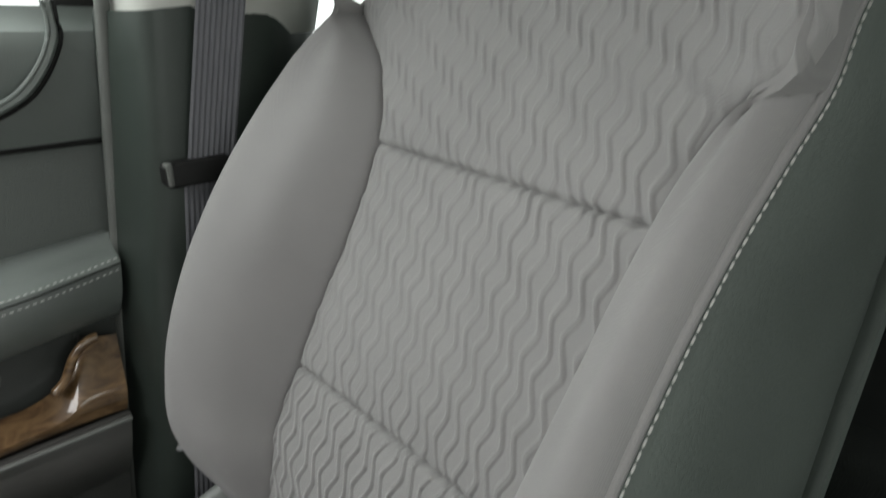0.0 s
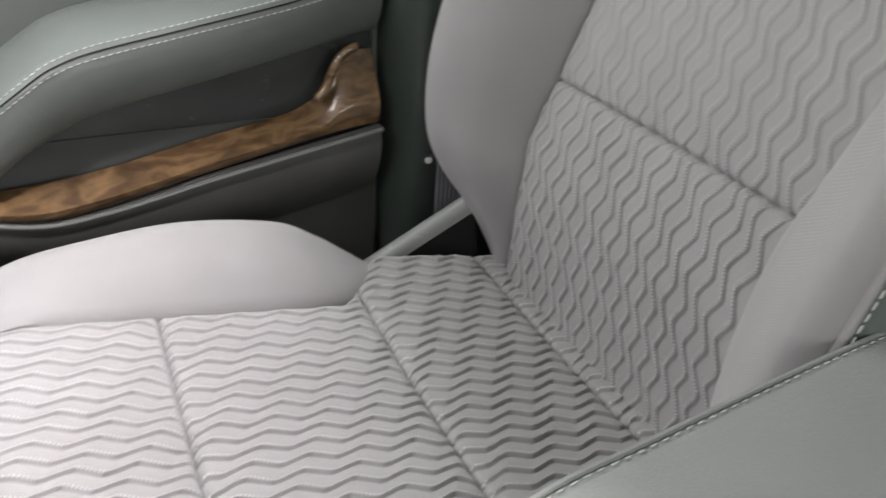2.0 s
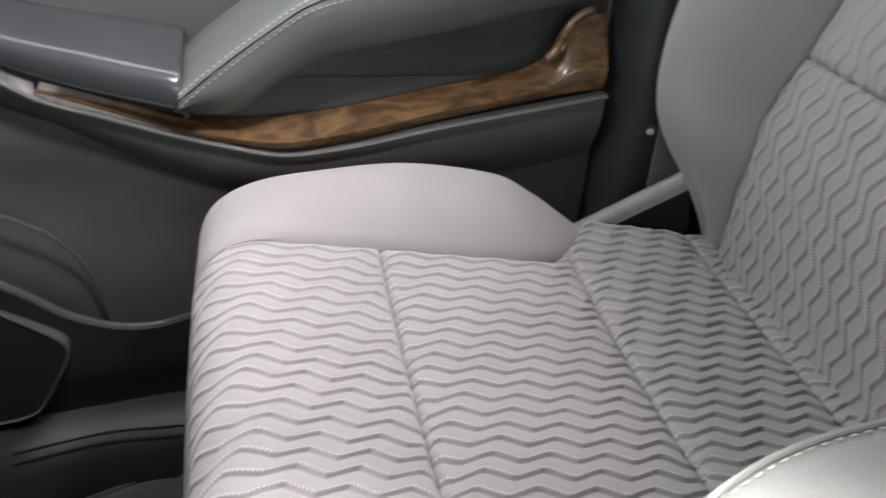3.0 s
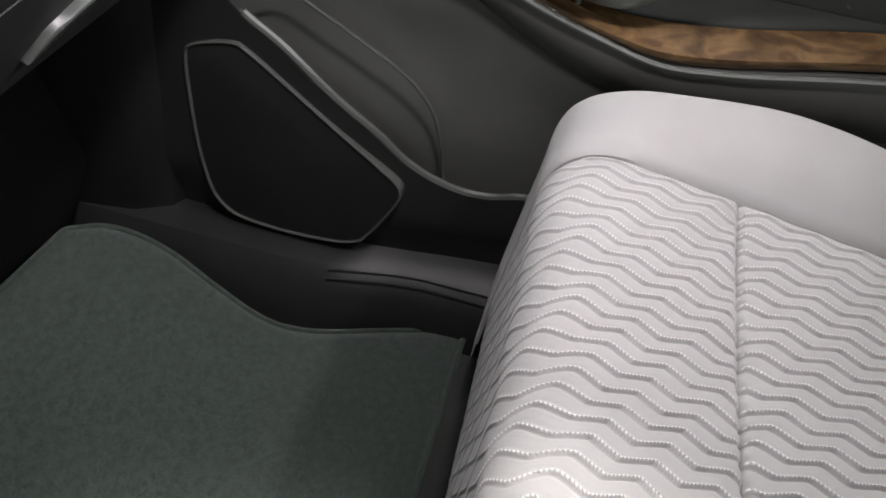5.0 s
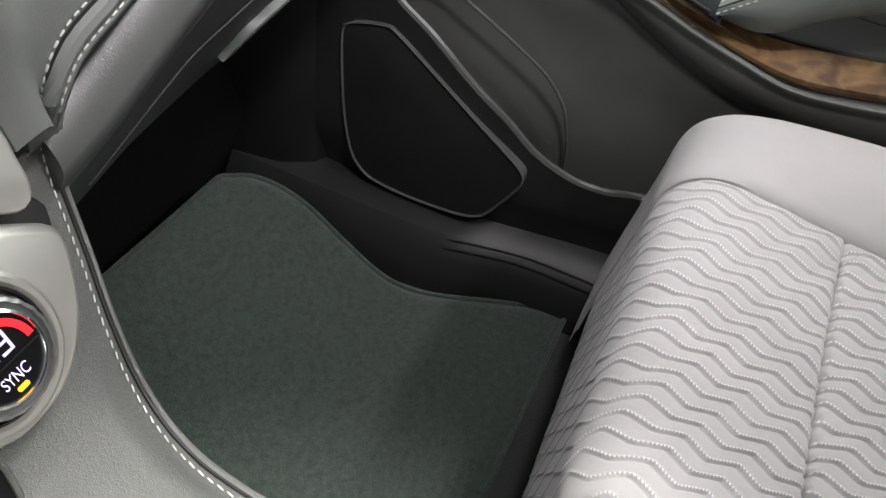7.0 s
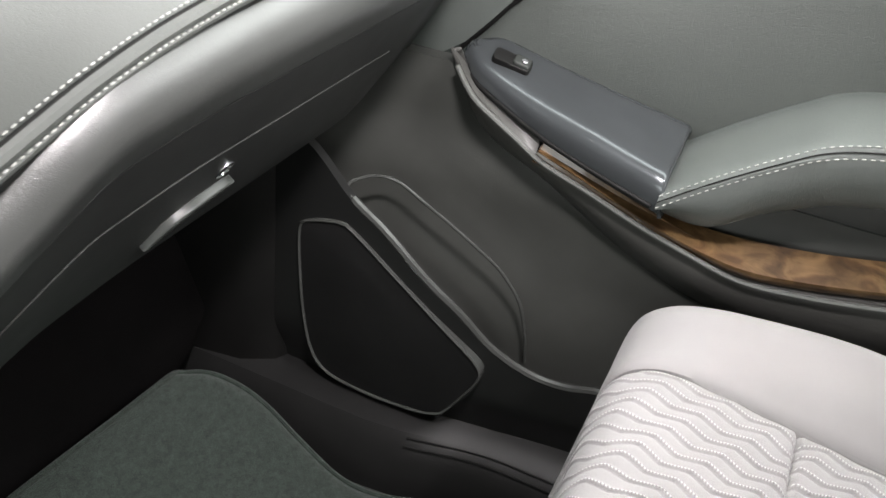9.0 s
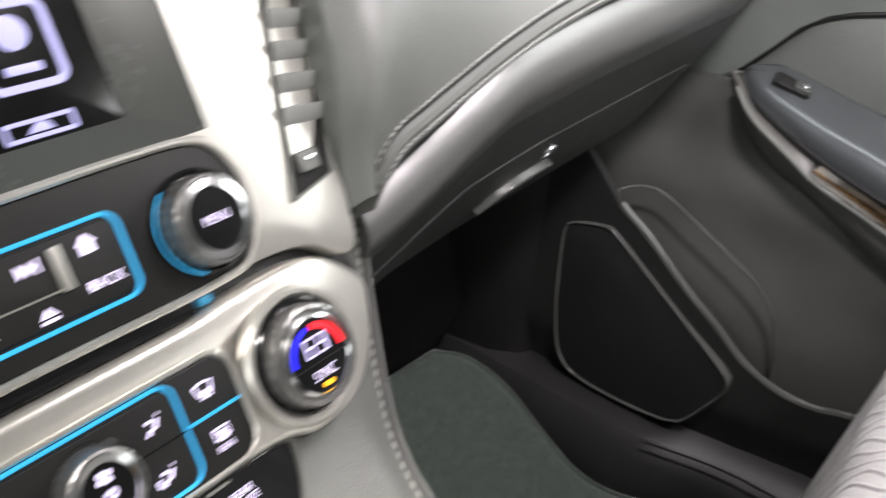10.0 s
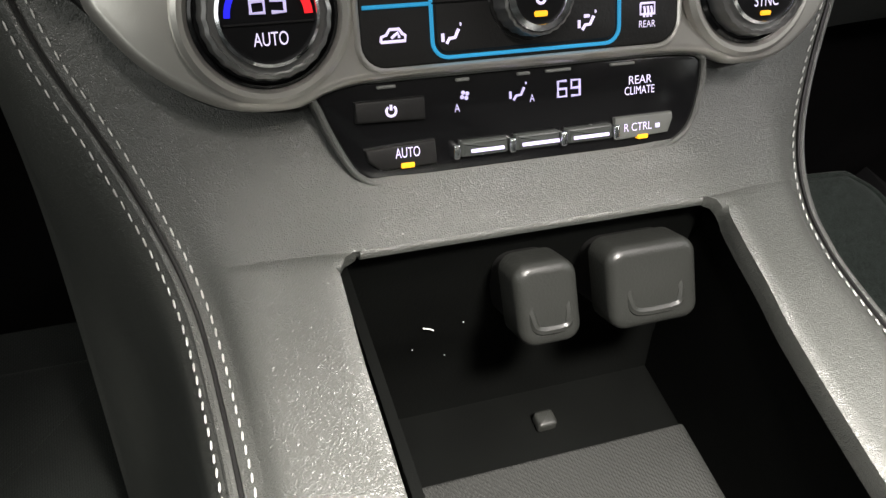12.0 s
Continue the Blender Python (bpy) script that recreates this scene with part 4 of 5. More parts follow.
def back_bolster(side, crest, half, uo, drop):
    rows, piping = [], []
    low = -0.035 if side > 0 else 0.06
    end = 0.556 if side > 0 else 0.585
    for j in range(76):
        v = low + (end - low) * j / 75
        h = min(lerp(half, v), uo - 0.004)
        c = lerp(crest, v)
        k = max(0.0, (uo - h) / 0.105)
        start = -0.012 - recede(v) - 0.02 * smooth(0.17, 0.27, h)
        if side < 0:
            start += 0.034 * smooth(0.44, 0.54, v) * smooth(0.17, 0.25, h)
        top = max(uo - 0.019, h)
        sec = [(h + 0.0020, start - 0.012), (h + 0.0024, start + 0.004), (h + 0.006 * min(1, k + 0.3), start + 0.016), (h + 0.030 * k, start + 0.014 + (c - start) * 0.50), (h + (top - h) * 0.70, c - 0.012 * min(k, 1)), (top, c), (uo - 0.005, c - drop * 0.4), (uo, c - drop)]
        rows.append([back_at(side * q.x, v, q.y) for q in spline([(a, b, 0) for a, b in sec], 28)])
    for j in range(90):
        v = low + (0.70 - low) * j / 89
        piping.append(back_at(side * (uo - 0.0005), v, lerp(crest, v) - drop + 0.002))
    seat_part("back_bolster", wall(rows, 0.004 * side), CLOTH, "smooth pale grey cloth side bolster")
    rows = []
    for j in range(50):
        v = low + (0.70 - low) * j / 49
        c = lerp(crest, v) - drop
        sec = [(uo - 0.001, c), (uo + 0.004, c - 0.008), (uo + 0.010, c - 0.05), (uo + 0.006, -0.112), (uo - 0.01, -0.126), (0.20, -0.132)]
        rows.append([back_at(side * q.x, v, q.y) for q in spline([(a, b, 0) for a, b in sec], 24)])
    panel = seat_part("side_panel", wall(rows, 0.004 * side), DARK, "dark green-grey leather side panel")
    seat_part("piping", tube(piping, 0.0034, 8), CLOTH, "pale cloth piping")
    if side < 0:
        line = [q + BW * -0.0030 + Vector((-0.0038, 0, 0)) for q in piping]
        part("stitching", stitches(line, 0.0056, 0.0014, 0.0009), THREAD, panel, "white thread stitching").matrix_parent_inverse = Matrix()


back_bolster(1, CREST_OUT, HALF_OUT, 0.262, 0.030)
back_bolster(-1, CREST_IN, HALF_IN, 0.2455, 0.022)
rows = [[back_at(u, v, -0.128 - 0.01 * math.cos(u * 5)) for u in (-0.255, -0.13, 0.0, 0.13, 0.255)] for v in (-0.05, 0.15, 0.3, 0.5, 0.70)]
seat_part("back_shell", wall(rows, 0.006), DARK, "dark leather seat back")
rows = [[back_at(u, 0.70, w) for u in (-0.255, -0.1, 0.1, 0.255)] for w in (-0.135, -0.09, -0.05)]
seat_part("top_cover", wall(rows, 0.004), DARK)
# hinge cover beside the bite line: a sloping top with a face towards the cushion
rows, inner = [], []
for k in [j / 10 for j in range(11)]:
    x, y, z = 0.716 + 0.018 * k, 0.028 + 0.112 * k, 0.377 - 0.072 * k
    rows.append(spline([(x + 0.020, y - 0.006, z - 0.034), (x + 0.014, y, z - 0.007), (x + 0.009, y + 0.001, z), (x + 0.003, y + 0.001, z + 0.001), (x - 0.001, y, z - 0.003), (x - 0.003, y - 0.004, z - 0.011)], 26))
    inner.append([(x - 0.003, y - 0.004, z - 0.012), (x - 0.004, y - 0.008, z - 0.04), (x - 0.005, y - 0.012, z - 0.075)])
seat_part("hinge_cover", wall(rows, -0.003), HINGE, "grey plastic hinge cover")
# black side stands in for the shade between cover and cushion
seat_part("hinge_side_shade", wall(inner, -0.003), BLACK, "side of the hinge cover, coloured black as its shaded gap")
seat_part("pin", tube([(0.752, 0.062, 0.414), (0.756, 0.060, 0.4145), (0.760, 0.058, 0.415)], 0.004, 10), CHROME, "small metal pin")

# ---- centre stack and console ----
STACK = Plane((0.0, 0.735, 0.568), (1, 0, 0), (0, 0.5, 0.866))  # outward towards the cabin
BEND = Bent((0.0, 0.735, 0.568), (1, 0, 0), (0, 0.5, 0.866))
FLAT = Bent((0.0, 0.735, 0.568), (1, 0, 0), (0, 0.5, 0.866))
FLAT.fall = 1.2
console = thing("centre_console", "grey leather centre console with double white stitching", "console", kind="structure")
SIDE = [(0.204, 0.788, 0.580), (0.200, 0.783, 0.565), (0.196, 0.776, 0.550), (0.188, 0.763, 0.532), (0.173, 0.741, 0.509), (0.162, 0.721, 0.491), (0.154, 0.701, 0.479), (0.149, 0.680, 0.471), (0.147, 0.661, 0.467), (0.146, 0.641, 0.465), (0.145, 0.60, 0.465), (0.145, 0.52, 0.466), (0.15, 0.40, 0.468), (0.16, 0.30, 0.47)]


def mirror(pts, s):
    return [Vector((q[0] * s, q[1], q[2])) for q in pts]


def flank(b, s):
    """The side's fall below the seam: steep beside the footwell mat, fuller beside the driver."""
    if s > 0:
        steps = ((0.004, 0.003, -0.006), (0.007, 0.010, -0.03), (0.010, 0.022, -0.10), (0.014, 0.024, -0.2))
    else:
        steps = ((0.005, 0.002, -0.005), (0.010, 0.006, -0.026), (0.011, 0.012, -0.075), (0.006, 0.016, -0.2))
    return [b + Vector(q) for q in steps] + [Vector((b.x + steps[3][0], b.y + 0.02, 0.02))]


def console_skin():
    n = 300
    side = spline(SIDE, n)
    mid = spline([(0.075, 0.785, 0.585), (0.075, 0.770, 0.572), (0.075, 0.755, 0.556), (0.076, 0.737, 0.536), (0.079, 0.714, 0.512), (0.084, 0.698, 0.503), (0.088, 0.684, 0.499), (0.090, 0.670, 0.4960), (0.090, 0.655, 0.4925), (0.090, 0.63, 0.488), (0.089, 0.60, 0.483), (0.088, 0.52, 0.476), (0.088, 0.40, 0.472), (0.088, 0.30, 0.472)], n)
    cut = min(i for i in range(n) if mid[i].y <= 0.677)
    LIP = mid[cut].y  # the skin's edge above the bin

    def half(a, b, s):
        """Section from the opening's edge out to the flank."""
        a = a + Vector(((-0.008 if s > 0 else 0.0035) * smooth(0.70, 0.67, a.y), 0, 0))
        bend = min(max((a.y - LIP + 0.010) / 0.010, 0.0), 1.0)
        a = a + Vector((-0.008 * (1 - math.sqrt(1 - bend * bend)), 0, 0))
        hang = a + Vector((0.001, 0.0005, -0.012 + 0.006 * bend))
        turn = a + Vector((0.0002, 0, -0.0015))
        return hang, turn, [a + Vector((0.003, 0, 0.0012 * (1 - bend))), a.lerp(b, 0.40) + Vector((0, -0.001, 0.003)), a.lerp(b, 0.72) + Vector((0, -0.002, 0.004)), b + Vector((-0.008, -0.001, 0.0028)), b + Vector((-0.001, 0, 0.0)), *flank(b, s)]

    rows = []
    for a, b in zip(mid[:cut + 1], side[:cut + 1]):
        right, left = (mirror(half(a, b, s)[2], s) for s in (1, -1))
        rows.append(spline(list(reversed(left)) + [Vector((x, a.y, a.z)) for x in (-0.045, 0.0, 0.045)] + right, 260))
    part("front_skin", wall(rows, 0.004), CONSOLE, console)
    edge = [q for q in rows[-1] if -0.0865 < q[0] < 0.0750]
    steps = ((0.0004, 0.0001), (-0.0006, -0.0006), (-0.0011, -0.0020), (-0.0008, -0.0040), (0.0010, -0.0055), (0.0050, -0.0060))
    part("front_lip", wall([[(q[0], q[1] + dy, q[2] + dz) for q in edge] for dy, dz in steps], 0.001), CONSOLE, console)
    for s in (1, -1):
        rows = []
        for a, b in zip(mid[cut:], side[cut:]):
            hang, turn, rest = half(a, b, s)
            rows.append(mirror(spline([hang, turn] + rest, 130), s))
        part("side_skin", wall(rows, 0.004 * s), CONSOLE, console)
        outer = (0.0044, 0.0024, -0.0042) if s > 0 else (0.0052, 0.0018, -0.0034)
        for shift in ((-0.0058, -0.0010, 0.0030), outer):
            line = mirror([b + Vector(shift) for b in side], s)
            part("stitching", stitches(line, 0.0042, 0.0015, 0.00046, slant=0.0003), THREAD, console, "white thread stitching")
        part("seam", tube(mirror([q + Vector((-0.0012, -0.0005, 0.0008)) for q in side], s), 0.0011, 6), BLACK, console)
        part("welt", tube(mirror([q + Vector((0.0012, 0.0004, -0.0002)) for q in side], s), 0.0020, 8), CONSOLE, console)


console_skin()


def bin_box():
    tray = thing("storage_bin", "open black console bin with a finely patterned rubber mat", "storage bin", at=(0, 0.55, 0.34))
    inv = tray.matrix_world.inverted()
    made = []
    x0, x1 = -0.0900, 0.1000
    rows = [[(x, 0.6760 + dy, z) for x in (x0, -0.03, 0.03, x1 - 0.016 * smooth(0.40, 0.47, z))] for dy, z in ((0.006, 0.4915), (0.007, 0.478), (0.008, 0.46), (0.008, 0.425), (0.010, 0.412), (0.013, 0.398), (0.013, 0.375), (0.008, 0.350))]
    made.append(part("front_wall", wall([spline(c, 12) for c in rows], 0.004), SHADEBIN, tray))
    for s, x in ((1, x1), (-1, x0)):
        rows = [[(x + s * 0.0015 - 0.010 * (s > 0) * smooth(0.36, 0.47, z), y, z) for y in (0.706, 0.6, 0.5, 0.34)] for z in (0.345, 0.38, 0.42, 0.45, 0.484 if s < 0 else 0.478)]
        made.append(part("side_wall", wall(rows, 0.004 * s), SHADEBIN, tray))
    made.append(part("bin_floor", box(x0, x1, 0.34, 0.705, 0.338, 0.350, 0.003), SHADEBIN, tray))
    floor_mat_ = part("rubber_mat", box(x0 + 0.004, x1 - 0.002, 0.34, 0.642, 0.350, 0.354, 0.002), BINMAT, tray, "dark grey rubber mat with a fine woven pattern")
    made.append(floor_mat_)
    made.append(part("clip", box(0.017, 0.028, 0.657, 0.667, 0.352, 0.3575, 0.002), CAPRUBBER, tray))
    for ob in made:
        ob.matrix_parent_inverse = inv
    for cx, w, h in ((0.0450, 0.0450, 0.0400), (-0.0065, 0.0295, 0.0390)):
        cap = thing("socket_cap", "grey rubber socket cap with a thumb lip, on the bin wall", "socket cap", group="socket caps")
        pl = Plane((cx + 0.001, 0.664, 0.4640), (1, 0, 0), (-0.10, 0.47, 0.87))
        part("plug", slab(rrect(0, 0, w, h, 0.008), pl, -0.005, 0.0135, 0.0050, 6), CAPRUBBER, cap)
        part("thumb_lip", tube(spline([pl(a, b, c) for a, b, c in ((-w * 0.29, h * 0.04, 0.0112), (-w * 0.285, -h * 0.14, 0.0124), (-w * 0.23, -h * 0.27, 0.0129), (0, -h * 0.295, 0.0130), (w * 0.23, -h * 0.27, 0.0129), (w * 0.285, -h * 0.14, 0.0124), (w * 0.29, h * 0.04, 0.0112))], 40), 0.0022, 8), CAPRUBBER, cap)
        part("collar", slab(rrect(0, 0, w - 0.004, h - 0.004, 0.008), pl, -0.024, -0.004, 0.001), BLACK, cap, "black plastic collar")


bin_box()
crumbs = merge(*[tube([(x, y + 0.0049, z), (x + dx, y + 0.0047, z + dz)], r, 5) for x, y, z, dx, dz, r in ((-0.048, 0.678, 0.4285, 0.004, -0.0015, 0.0004), (-0.0445, 0.678, 0.427, 0.002, -0.0015, 0.0004), (-0.028, 0.678, 0.4275, 0.0006, 0.0, 0.0004), (-0.052, 0.678, 0.413, 0.0005, 0.0, 0.0003), (-0.035, 0.677, 0.405, 0.0005, 0.0, 0.0003), (0.004, 0.678, 0.413, 0.0005, 0.0, 0.0003))])
tagged(part("crumbs", crumbs, THREAD), "small pale crumbs and lint in the bin", "crumbs", kind="stuff")


def console_lid():
    lid = thing("console_lid", "grey leather console lid with white edge stitching", "console lid")
    right = [(0.0, 0.372), (0.06, 0.370), (0.115, 0.358), (0.150, 0.332), (0.172, 0.296), (0.185, 0.258), (0.193, 0.209), (0.201, 0.161), (0.209, 0.11), (0.216, 0.061), (0.223, 0.0), (0.227, -0.05), (0.228, -0.078), (0.218, -0.102), (0.18, -0.115), (0.0, -0.125)]
    ring = [(q.x, q.y) for q in spline([(a, b, 0) for a, b in right], 90)]
    outline = ring + [(-a, b) for a, b in reversed(ring[1:-1])]
    outline = list(reversed(outline))
    pl = Plane((0, 0, 0), (1, 0, 0), (0, 1, 0))
    rings = [(0.0, 0.480), (0.0, 0.5170), (0.0008, 0.5235), (0.0035, 0.5285), (0.0080, 0.5312), (0.016, 0.5328), (0.05, 0.5350), (0.10, 0.5362), (0.15, 0.5366)]
    n = len(outline)
    verts = []
    for d, z in rings:
        for a, b in outline:
            k = 1 - d / 0.21
            verts.append((a * k, 0.13 + (b - 0.13) * (1 - d / 0.23), z))
    faces = [(j * n + i, j * n + (i + 1) % n, (j + 1) * n + (i + 1) % n, (j + 1) * n + i) for j in range(len(rings) - 1) for i in range(n)] + [tuple(range((len(rings) - 1) * n, len(rings) * n)), tuple(reversed(range(n)))]
    part("lid_pad", (verts, faces), LIDGREY, lid)
    line = [Vector((a * 0.955, 0.13 + (b - 0.13) * 0.962, 0.5325)) for a, b in ring[4:84]]
    part("stitching", stitches(line, 0.0048, 0.0026, 0.0006), THREAD, lid, "white thread stitching")
    part("welt", tube([Vector((a * 0.972, 0.13 + (b - 0.13) * 0.977, 0.5316)) for a, b in ring], 0.0016, 6), LIDGREY, lid)
    part("lid_base", box(-0.165, 0.165, -0.115, 0.30, 0.02, 0.482, 0.02), TRIM, lid, "dark plastic console body")


console_lid()

# bezels
stack = thing("centre_stack", "satin silver centre stack with climate and radio controls", "control panel")


def both(pts):
    """Closed outline from its right half, run clockwise from the top middle."""
    full = pts + [(-a, b) for a, b in reversed(pts[1:-1])]
    return full


def turned(pts, n):
    return list(reversed(blob(pts, n)))


ear = [(0.0, 0.0385), (0.055, 0.0385), (0.080, 0.0405), (0.114, 0.0415), (0.135, 0.0375), (0.156, 0.0250), (0.171, 0.0110), (0.164, -0.005), (0.148, -0.022), (0.125, -0.0345), (0.100, -0.0365), (0.085, -0.0315), (0.062, -0.0290), (0.0, -0.0290)]
part("climate_bezel", slab(turned(both(ear), 160), BEND, -0.016, 0.000, 0.005, 4), SATIN, stack, "satin silver bezel")
for s in (-1, 1):
    part("knob_collar", lathe([(0.0335, -0.003), (0.0330, 0.0008), (0.0310, 0.0026), (0.0290, 0.0026), (0.0275, 0.0010), (0.0275, -0.002)], STACK, s * 0.107 - 0.0015, 0.0, 64), SATIN, stack, "satin silver collar")
surround = [(0.0, 0.27), (0.15, 0.27), (0.215, 0.26), (0.206, 0.14), (0.177, 0.080), (0.170, 0.052), (0.167, 0.036), (0.157, 0.0305), (0.135, 0.0425), (0.114, 0.0467), (0.090, 0.0467), (0.080, 0.0467), (0.0, 0.0467)]

# the driver's side of the surround reaches further down beside the bezel
wing = [(0.0, 0.27), (0.15, 0.27), (0.222, 0.26), (0.222, 0.14), (0.209, 0.080), (0.199, 0.050), (0.189, 0.032), (0.1800, 0.0210), (0.1750, 0.0170), (0.1705, 0.0200), (0.1610, 0.0280), (0.1525, 0.0350), (0.135, 0.0442), (0.114, 0.0467), (0.090, 0.0467), (0.080, 0.0467), (0.0, 0.0467)]
surround = surround + [(-a, b) for a, b in reversed(wing[1:-1])]


def framed(outline, cx, cy, hw, hh, plane, low, high, r):
    """A plate with a rounded outer edge and a rectangular opening."""
    hole = []
    for a, b in outline:
        k = min(hw / max(abs(a - cx), 1e-6), hh / max(abs(b - cy), 1e-6))
        hole.append((cx + (a - cx) * k, cy + (b - cy) * k))
    edge = inset(outline, r)
    rings = [(outline, low), (outline, high - r), (inset(outline, 0.3 * r), high - 0.3 * r), (edge, high)]
    rings += [([(a + (c - a) * k, b + (d - b) * k) for (a, b), (c, d) in zip(edge, hole)], high) for k in (0.25, 0.5, 0.75, 1.0)]
    rings.append((hole, low))
    m = len(outline)
    verts = [plane(a, b, h) for ring, h in rings for a, b in ring]
    return verts, [(j * m + i, j * m + (i + 1) % m, (j + 1) * m + (i + 1) % m, (j + 1) * m + i) for j in range(len(rings) - 1) for i in range(m)]


part("stack_surround", framed(turned(surround, 340), 0.0, 0.188, 0.104, 0.078, FLAT, -0.022, -0.0035, 0.003), SATIN, stack, "satin silver surround")
part("groove", slab(turned(both([(0.0, 0.05), (0.08, 0.05), (0.15, 0.04), (0.18, 0.02), (0.171, 0.004), (0.136, -0.031), (0.10, -0.0390), (0.086, -0.036), (0.0, -0.032)]), 120), BEND, -0.030, -0.010, 0.002), BLACK, stack)
radio = [(0.0, 0.1075), (0.06, 0.1075), (0.094, 0.105), (0.106, 0.092), (0.108, 0.073), (0.100, 0.055), (0.082, 0.0495), (0.0, 0.0495)]
full = turned(both(radio), 140)
part("radio_rim", rim(inset(full, -0.0035), STACK, 0.0035, -0.006, 0.0005, 0.0012), SATIN, stack, "satin silver rim")
part("radio_panel", slab(full, STACK, -0.008, -0.0020, 0.0010), BLACK, stack)
part("climate_panel", slab(rrect(-0.003, -0.0005, 0.1405, 0.0465, 0.010), STACK, -0.006, 0.0015, 0.0012), BLACK, stack)
part("panel_rim", rim(rrect(-0.003, -0.0005, 0.1450, 0.0510, 0.012), STACK, 0.0022, -0.002, 0.0022, 0.0008), SATIN, stack, "satin silver rim")


def text(name, string, u, v, width, mat, parent, n=0.0, plane=STACK, height=None):
    """Raised lettering in the built-in font, centred at (u, v), of that width."""
    cu = bpy.data.curves.new(name, "FONT")
    cu.body, cu.align_x, cu.align_y, cu.size, cu.extrude = string, "CENTER", "CENTER", 1.0, 0.0
    tmp = new(name, cu)
    me = bpy.data.meshes.new_from_object(tmp)
    bpy.data.objects.remove(tmp)
    xs, ys = [q.co.x for q in me.vertices], [q.co.y for q in me.vertices]
    k = width / (max(xs) - min(xs))
    ky = height / (max(ys) - min(ys)) if height else k
    cx, cy = (max(xs) + min(xs)) / 2, (max(ys) + min(ys)) / 2
    for q in me.vertices:
        q.co = plane(u + (q.co.x - cx) * k, v + (q.co.y - cy) * ky, n)
    me.materials.append(mat)
    ob = new(name, me)
    ob.parent = parent
    return ob


def stroke(name, lines, mat, parent, n, w=0.0006, plane=STACK):
    """Icon strokes: polylines in the plane."""
    return part(name, merge(*[tube([plane(a, b, n) for a, b in line], w, 6) for line in lines]), mat, parent)


def sitting(u, v, k, feet, face):
    """Air-flow symbol: a seated figure's outline reduced to strokes, with arrows."""
    lines = [[(u + 0.0012 * k, v + 0.0016 * k), (u - 0.0004 * k, v - 0.0014 * k), (u - 0.0026 * k, v - 0.0016 * k), (u - 0.0038 * k, v - 0.0034 * k)], [(u + 0.0018 * k, v + 0.0033 * k), (u + 0.0022 * k, v + 0.0033 * k)]]
    if face:
        lines.append([(u - 0.0030 * k, v + 0.0018 * k), (u - 0.0008 * k, v + 0.0018 * k)])
    if feet:
        lines.append([(u - 0.0052 * k, v + 0.0004 * k), (u - 0.0052 * k, v - 0.0026 * k)])
    return lines


def knob(cx, cy, r, deep, inner, band=0.0022):
    """Turned knob with collar ring, ribbed grip, chrome ring and black face; inner: the face's share of the radius."""
    k = part("knob", lathe([(r + 0.0022, -0.004), (r + 0.0022, 0.0016), (r + 0.0008, 0.0026), (r, 0.0012), (r * 0.97, 0.0012)], STACK, cx, cy, 64), GLOSS, stack)
    part("grip", lathe([(r * 0.95, -0.001), (r * 0.94, deep * 0.6), (r * 0.90, deep), (r * 0.84, deep + 0.0006), (r * 0.82, deep - 0.0012)], STACK, cx, cy, 128, 24, 0.0004), GRIP, k, "grey ribbed grip")
    part("ring", lathe([(r * inner + band, deep - 0.001), (r * inner + band * 0.92, deep + 0.0010), (r * inner + 0.0008, deep + 0.0018), (r * inner, deep + 0.0006), (r * inner, deep - 0.0008)], STACK, cx, cy, 64), CHROME, k, "chrome ring")
    part("face", slab(disc(cx, cy, r * inner + 0.0004, 48), STACK, deep - 0.002, deep + 0.0005, 0.0004), MATTFACE, k, "black face")
    return k


def arc(cx, cy, r, a0, a1, w, mat, parent, n):
    pts = [(radians(a0 + (a1 - a0) * i / 24)) for i in range(25)]
    rows = [[STACK(cx + (r + d) * math.cos(a), cy + (r + d) * math.sin(a), n) for a in pts] for d in (-w / 2, w / 2)]
    return part("colour_band", wall(rows, 0.0003), mat, parent)


def digits(u, v, w, h, gap, mat, parent, n):
    """The number 69 in seven-bar digits."""
    a, b = w / 2, h / 2
    l, r = u - gap / 2, u + gap / 2
    lines = [[(l + a, v + b), (l - a, v + b), (l - a, v - b), (l + a, v - b), (l + a, v), (l - a, v)], [(r - a, v - b), (r + a, v - b), (r + a, v + b), (r - a, v + b), (r - a, v), (r + a, v)]]
    return stroke("number", lines, mat, parent, n, 0.15 * w)


def power(u, v, k, mat, parent, n):
    ring = [(u + k * math.cos(radians(a)), v + k * math.sin(radians(a))) for a in range(125, 416, 10)]
    return stroke("power_symbol", [ring, [(u, v + 1.25 * k), (u, v + 0.2 * k)]], mat, parent, n, 0.00055)


for cx, word, lamp in ((-0.1085, "AUTO", False), (0.1055, "SYNC", True)):
    k = knob(cx, 0.0, 0.0252, 0.010, 0.66)
    nf = 0.0112
    arc(cx, -0.001, 0.0145, 98, 178, 0.0022, DEEPBLUE, k, nf)
    arc(cx, -0.001, 0.0145, 2, 88, 0.0030, RED, k, nf)
    digits(cx, 0.0047, 0.0048, 0.0082, 0.0074, LCD, k, nf + 0.0002)
    text("lettering", word, cx, -0.0085, 0.0125, ICON, k, nf + 0.0002, height=0.0048)
    stroke("divider", [[(cx - 0.0160, -0.0030), (cx + 0.0160, -0.0030)]], BLACK, k, nf, 0.0004)
    if lamp:
        part("lamp", slab(rrect(cx, -0.0138, 0.0052, 0.0020, 0.0008), STACK, nf - 0.0005, nf + 0.0003, 0.0002), AMBER, k, "amber indicator lamp")
